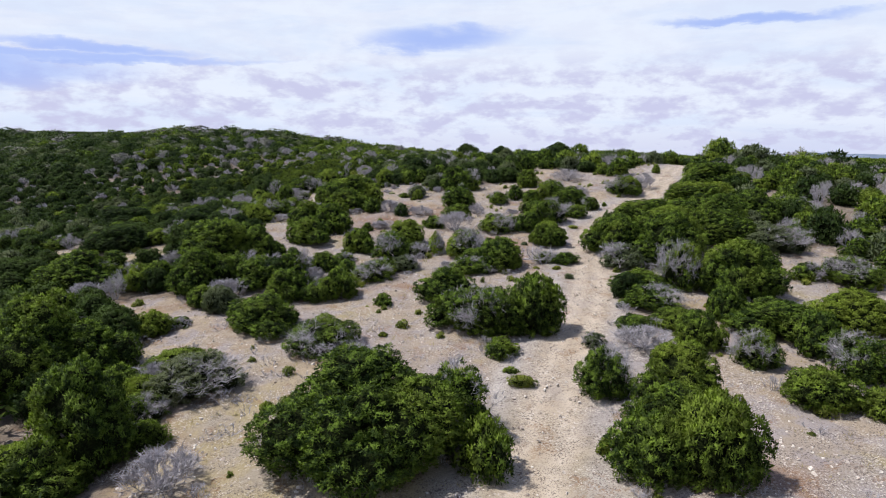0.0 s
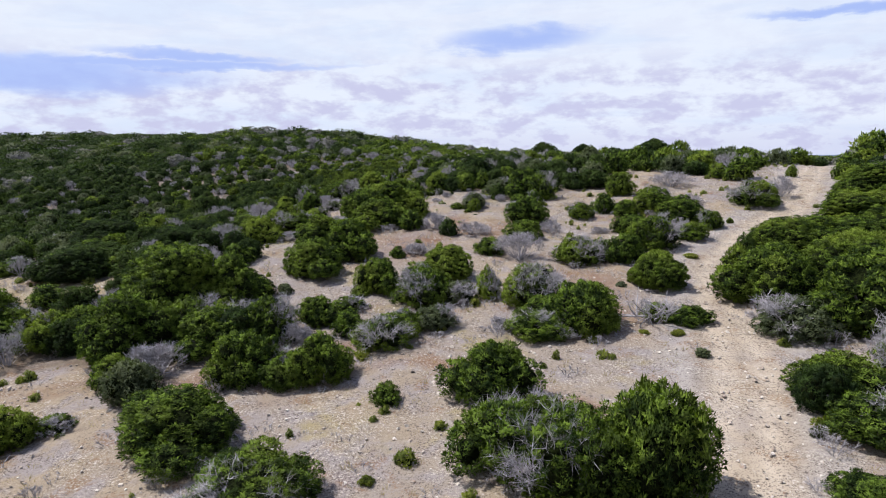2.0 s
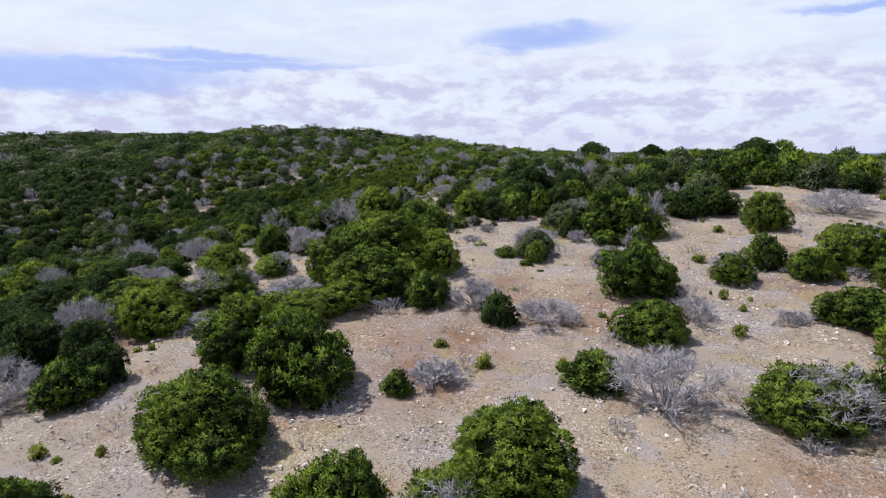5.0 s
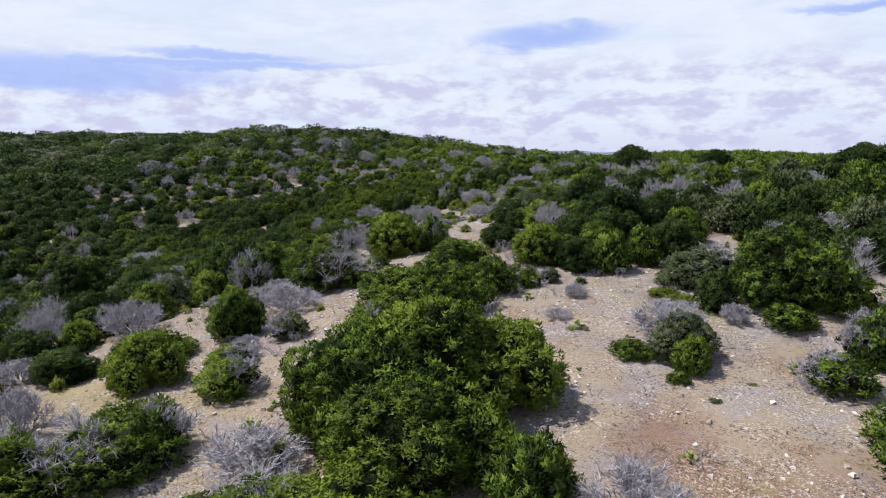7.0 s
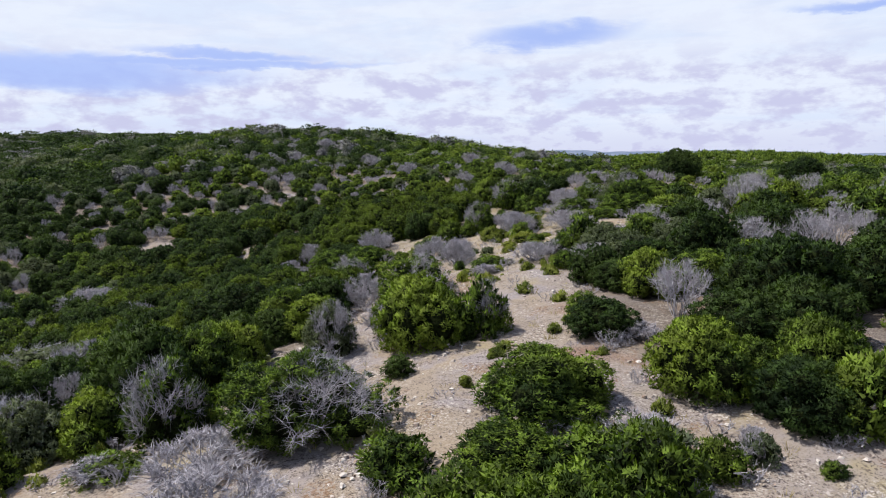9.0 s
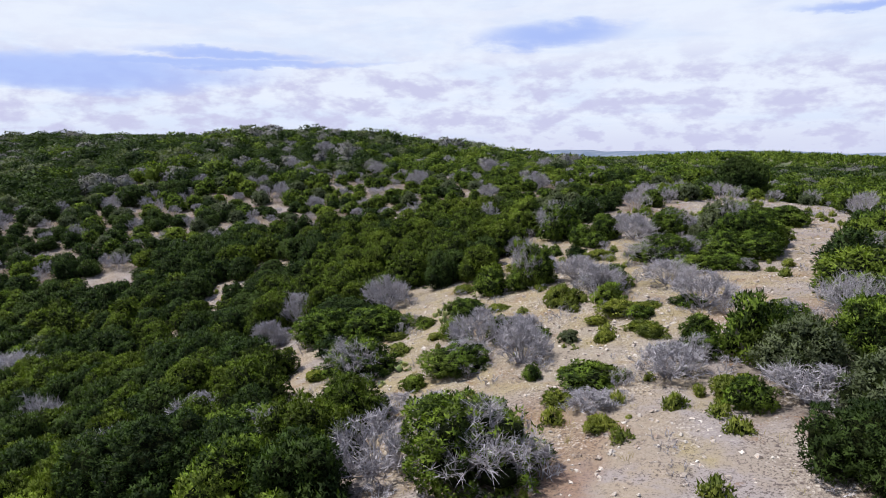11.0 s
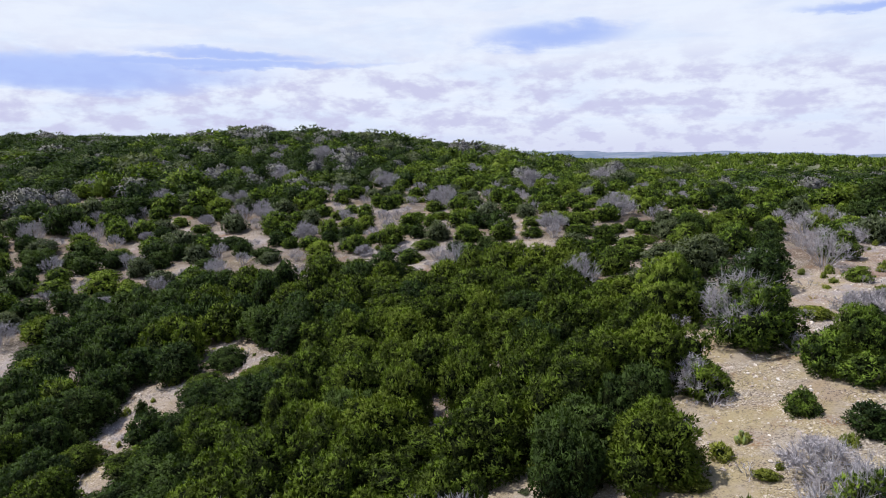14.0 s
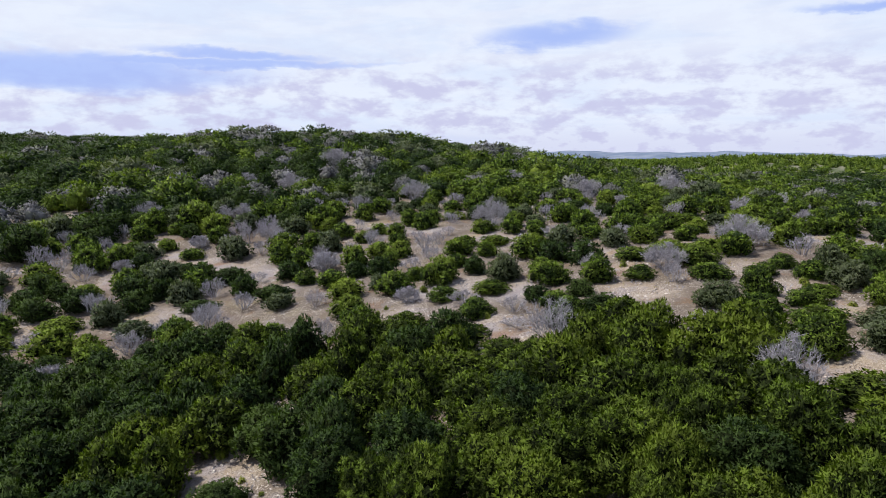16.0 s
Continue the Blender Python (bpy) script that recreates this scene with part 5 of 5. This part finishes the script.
def build_brush():
    x, y, far, thicket, wide, rng = sites()
    n = len(x)
    tall = np.minimum(wide * rng.uniform(0.5, 0.75, n), np.where(far < 48, 1.9, 1.35))
    tall = np.where(thicket, rng.uniform(1.2, 1.7, n), tall)
    grown = np.where((far > 40) & (rng.uniform(0, 1, n) < 0.12), rng.uniform(1.3, 1.7, n), 1.0)
    tall, wide = tall * grown, wide * grown     # a few stand out
    for bx, by, r in BARE:      # only low growth on the downhill side of a bare patch
        dx, dy = -20.0 - bx, 79.0 - by
        q = math.hypot(dx, dy)
        along, aside = ((x - bx) * dx + (y - by) * dy) / q, np.abs((x - bx) * dy - (y - by) * dx) / q
        near = (along > 0) & (along < 4.5) & (aside < r + 0.25 * wide) & (by > 84)
        tall = np.where(near, np.minimum(tall, 0.4 + 0.2 * along), tall)
    kind = rng.uniform(0, 1, n)
    kind = np.where(thicket, kind * 0.55 + 0.4 * (kind > 0.965), kind)
    # more dark foliage westwards, partly putting the shade there into the colour
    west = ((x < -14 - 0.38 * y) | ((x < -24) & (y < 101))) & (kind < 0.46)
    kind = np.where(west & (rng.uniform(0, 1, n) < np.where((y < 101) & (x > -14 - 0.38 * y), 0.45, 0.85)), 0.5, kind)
    kind = np.where((kind > 0.76) & (rng.uniform(0, 1, n) < np.where(far > 48, 0.4, np.where(west_of(x, y) & (y < 100), 0.65, 0.1))), 0.55, kind)
    kind = np.where((x < -29) & (y > 88) & (y < 112) & (kind < 0.46) & (rng.uniform(0, 1, n) < 0.5), 0.5, kind)
    kind = np.where((far > 48) & (kind < 0.46) & (rng.uniform(0, 1, n) < 0.5), 0.5, kind)
    kind = np.where((x > -6.5) & (x < 8) & (y > 57) & (y < 76) & (kind < 0.46) & (rng.uniform(0, 1, n) < 0.4), 0.5, kind)
    rise = (y > 100) & (x > -33) & (x < 30) & ~thicket     # lower, lighter and looser growth on the facing slope
    kind = np.where(rise & (kind >= 0.46) & (kind < 0.6) & (rng.uniform(0, 1, n) < 0.75), 0.2, kind)
    tall, wide = np.where(rise & (y < 145), tall * 0.8, tall), np.where(rise & (y < 135), wide * 0.88, wide)
    bands = ((far < 13), (far >= 13) & (far < 26), (far >= 26) & (far < 48), (far >= 48) & (far < 95), far >= 95)
    detail = (dict(puff=0.19, blade=0.072, fill=0.36, lobes=6), dict(puff=0.22, blade=0.11, fill=0.34, lobes=5), dict(puff=0.28, blade=0.17, fill=0.36, lobes=4),
              dict(puff=0.42, blade=0.2, fill=0.26, lobes=4, deep=0.93, leafy_core=True), dict(puff=0.7, blade=0.3, fill=0.22, lobes=3, deep=0.95, leafy_core=True))
    where = ("beside the open strip", "a little way off the open strip", "on the near slopes", "on the hillside", "on the far hills")
    for b, (band, kw) in enumerate(zip(bands, detail)):
        green = [(crown(900 + 10 * b + k, 1.1, 1.35, **kw), 2.2, 1.35) for k in range(4)]
        if b < 3:
            bare = [(twigs(950 + 10 * b + k, 0.9, 1.0, *((20, 7, 13, 0.011), (18, 7, 11, 0.013), (14, 6, 9, 0.018))[b]), 1.8, 1.0) for k in range(3)]
        else:
            bare = [(crown(950 + 10 * b + k, 1.0, 1.1, **dict(kw, fuzz=0.3, blade=kw["blade"] * 0.6)), 2.0, 1.1) for k in range(3)]
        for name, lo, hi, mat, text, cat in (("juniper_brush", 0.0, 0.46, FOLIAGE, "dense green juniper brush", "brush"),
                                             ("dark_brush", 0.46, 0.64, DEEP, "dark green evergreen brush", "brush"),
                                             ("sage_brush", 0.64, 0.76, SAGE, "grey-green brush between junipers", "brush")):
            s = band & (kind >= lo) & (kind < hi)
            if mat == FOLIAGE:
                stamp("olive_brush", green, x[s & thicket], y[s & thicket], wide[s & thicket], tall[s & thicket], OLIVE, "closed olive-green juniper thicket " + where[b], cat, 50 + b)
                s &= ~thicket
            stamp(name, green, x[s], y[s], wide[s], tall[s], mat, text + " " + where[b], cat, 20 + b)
        s = band & (kind >= 0.76)
        stamp("bare_brush", bare, x[s], y[s], wide[s] * 0.9, tall[s] * 0.95, DEAD if b < 3 else ASH, "bare silver-grey brush " + where[b], "brush", 30 + b)


build_brush()


def build_far_woods():
    rng = rng_of(19)
    gx, gy = np.meshgrid(np.arange(-60, 620, 11.0), np.arange(480, 900, 11.0))
    hx, hy = np.meshgrid(np.arange(-20, 260, 4.6), np.arange(330, 480, 4.6))      # the next ridge
    x, y = (gx + rng.uniform(-5.5, 5.5, gx.shape)).ravel(), (gy + rng.uniform(-5.5, 5.5, gx.shape)).ravel()
    u, v = (hx + rng.uniform(-2.2, 2.2, hx.shape)).ravel(), (hy + rng.uniform(-2.2, 2.2, hx.shape)).ravel()
    ridge = np.arange(len(x) + len(u)) >= len(x)
    x, y = np.concatenate([x, u]), np.concatenate([y, v])
    keep = (x < 0.72 * y) & (x > -0.06 * y) & (rng.uniform(0, 1, len(x)) < np.where(ridge, 0.52, 0.62))
    x, y, ridge = x[keep], y[keep], ridge[keep]
    wide = np.where(ridge, rng.uniform(3, 5.5, len(x)), rng.uniform(5, 12, len(x)))
    clumps = [(crown(970 + k, 1.0, 0.5, lobes=1, puff=0.6, blade=0.34, fill=0.35, deep=0.95, leafy_core=True), 2.0, 0.5) for k in range(3)]
    stamp("far_woods", clumps, x, y, wide, rng.uniform(1.0, 1.9, len(x)), FOLIAGE, "distant green brush across the valley", "brush", 46)


def build_far_hills():
    """Low hills along the horizon, some kilometres away."""
    az = np.radians(np.arange(-14, 62, 0.25))
    h = -3 + 5 * np.sin(az * 9 + 1) + 3.5 * np.sin(az * 23 + 2) + 2 * np.sin(az * 61) + 1.2 * np.sin(az * 140 + 1)
    rings = [(2300, h * 0 - 60), (2600, h - 12), (2900, h), (3300, h - 30)]
    v = np.concatenate([np.stack([np.sin(az) * r, np.cos(az) * r, z], 1) for r, z in rings])
    n = len(az)
    i = np.arange(len(rings) * n).reshape(len(rings), n)
    f = np.stack([i[:-1, :-1], i[:-1, 1:], i[1:, 1:], i[1:, :-1]], -1).reshape(-1, 4)
    tagged(new("backdrop", mesh_from("backdrop", v, f, FAR, True)), "low hills along the horizon, tinted blue-grey as by haze", "hills", kind="structure")


build_far_woods()
build_far_hills()


# ---- stones and dry grass on the open ground ----
def open_points(count, seed):
    rng = rng_of(seed)
    x, y = rng.uniform(-32, 28, count), rng.uniform(10, 112, count)
    keep = np.zeros(count, bool)
    for p in OPEN:
        keep |= inside(x, y, p)
    for bx, by, r in BARE:
        keep |= np.hypot(x - bx, y - by) < r + 0.6
    return x[keep], y[keep], rng


def build_stones():
    x, y, rng = open_points(150000, 41)
    v = np.array([(1, 0, -0.6), (0.1, 1, -0.6), (-1, 0.1, -0.6), (0, -1, -0.6), (0.6, 0.1, 0.5), (0, 0.65, 0.6), (-0.65, 0, 0.5), (0.1, -0.6, 0.4)])
    f = np.array([(0, 1, 5), (0, 5, 4), (1, 2, 6), (1, 6, 5), (2, 3, 7), (2, 7, 6), (3, 0, 4), (3, 4, 7), (4, 5, 6), (4, 6, 7)])
    clump = 0.5 + 0.5 * np.sin(x * 0.9 + 2 * np.sin(y * 0.5)) * np.sin(y * 0.8 + 2 * np.sin(x * 0.6))
    keep = rng.uniform(0, 1, len(x)) < 0.1 + 0.7 * clump ** 1.5
    x, y = x[keep], y[keep]
    n = len(x)
    size = 0.022 + 0.055 * rng.uniform(0, 1, n) ** 2.2 + 0.04 * (rng.uniform(0, 1, n) > 0.985)
    w = v[None] * rng.uniform(0.6, 1.3, (n, 8, 3)) * size[:, None, None] * [1, 1, 0.6] + rng.normal(0, 0.12, (n, 8, 3)) * size[:, None, None]
    a = rng.uniform(0, 6.28, n)[:, None]
    px = x[:, None] + w[..., 0] * np.cos(a) - w[..., 1] * np.sin(a)
    py = y[:, None] + w[..., 0] * np.sin(a) + w[..., 1] * np.cos(a)
    pz = (ground(x, y) + rough(x, y) - 0.045 * np.exp(-(np.abs(off_line(x, y, TRACK_LINE)) / 1.3) ** 4) + size * 0.2)[:, None] + w[..., 2]
    tagged(new("stones", mesh_from("stones", np.stack([px, py, pz], -1).reshape(-1, 3), (np.arange(n)[:, None, None] * 8 + f[None]).reshape(-1, 3), STONE)),
           "scattered pale limestone chips on the soil", "stones", kind="stuff")


def patch_of(x, y):
    return np.sin(x * 0.5 + 1.7 * np.sin(y * 0.23)) * np.sin(y * 0.4 + 1.1 * np.sin(x * 0.31))


def build_grass():
    x, y, rng = open_points(15000, 43)
    keep = np.abs(off_line(x, y, TRACK_LINE)) > 1.5
    x, y = x[keep], y[keep]
    pats = [(blades_of(50 + k, 0.22, 0.2, 16, 0.014), 0.44, 0.2) for k in range(4)]
    size = rng.uniform(0.18, 0.5, len(x))
    stamp("dry_grass", pats, x, y, size, size * 0.45, DRY, "sparse tufts of dry straw-coloured grass", "grass", 44)
    s = (rng.uniform(0, 1, len(x)) < np.where(y > 66, 0.2, 0.1)) & (patch_of(x, y) > -0.2)
    weed = [(crown(55 + k, 0.2, 0.16, lobes=3, puff=0.13, blade=0.06, fill=0.4), 0.4, 0.16) for k in range(3)]
    stamp("weeds", weed, x[s] - 0.3, y[s] + 0.2, size[s] * rng.uniform(0.5, 1.1, s.sum()), size[s] * 0.5, LIME, "small yellow-green weeds in the soil", "weeds", 47)
    s = rng.uniform(0, 1, len(x)) < 0.15
    fuzz = [(twigs(60 + k, 0.3, 0.22, 5, 3, 5, 0.012), 0.6, 0.22) for k in range(3)]
    stamp("litter", fuzz, x[s] + 0.4, y[s], size[s] * 1.8, size[s] * 0.6, DEAD, "low grey twigs and litter on the soil", "litter", 45)


def build_skirts():
    """Low grey twigs and dead branchlets round the feet of the bushes."""
    rng = rng_of(61)
    px, py, w = [], [], []
    for x, y, r in SPOTS:
        if r < 0.45 or y > 100:
            continue
        for _ in range(rng.integers(1, 4) + int(r > 1.2)):
            a, d = rng.uniform(0, 6.283), r * rng.uniform(0.8, 1.15)
            px.append(x + d * math.cos(a)), py.append(y + d * math.sin(a)), w.append(rng.uniform(0.45, 1.0) * min(1.3, 0.6 + 0.4 * r))
    px, py, w = np.array(px), np.array(py), np.array(w)
    pats = [(twigs(62 + k, 0.5, 0.4, 9, 5, 8, 0.011), 1.0, 0.4) for k in range(4)]
    keep = np.abs(off_line(px, py, TRACK_LINE)) > 1.3
    px, py, w = px[keep], py[keep], w[keep]
    stamp("dead_twigs", pats, px, py, w, w * rng.uniform(0.25, 0.55, len(w)), DEAD, "low silver-grey dead twigs round the feet of the bushes", "twigs", 64)


build_stones()
build_grass()
build_skirts()
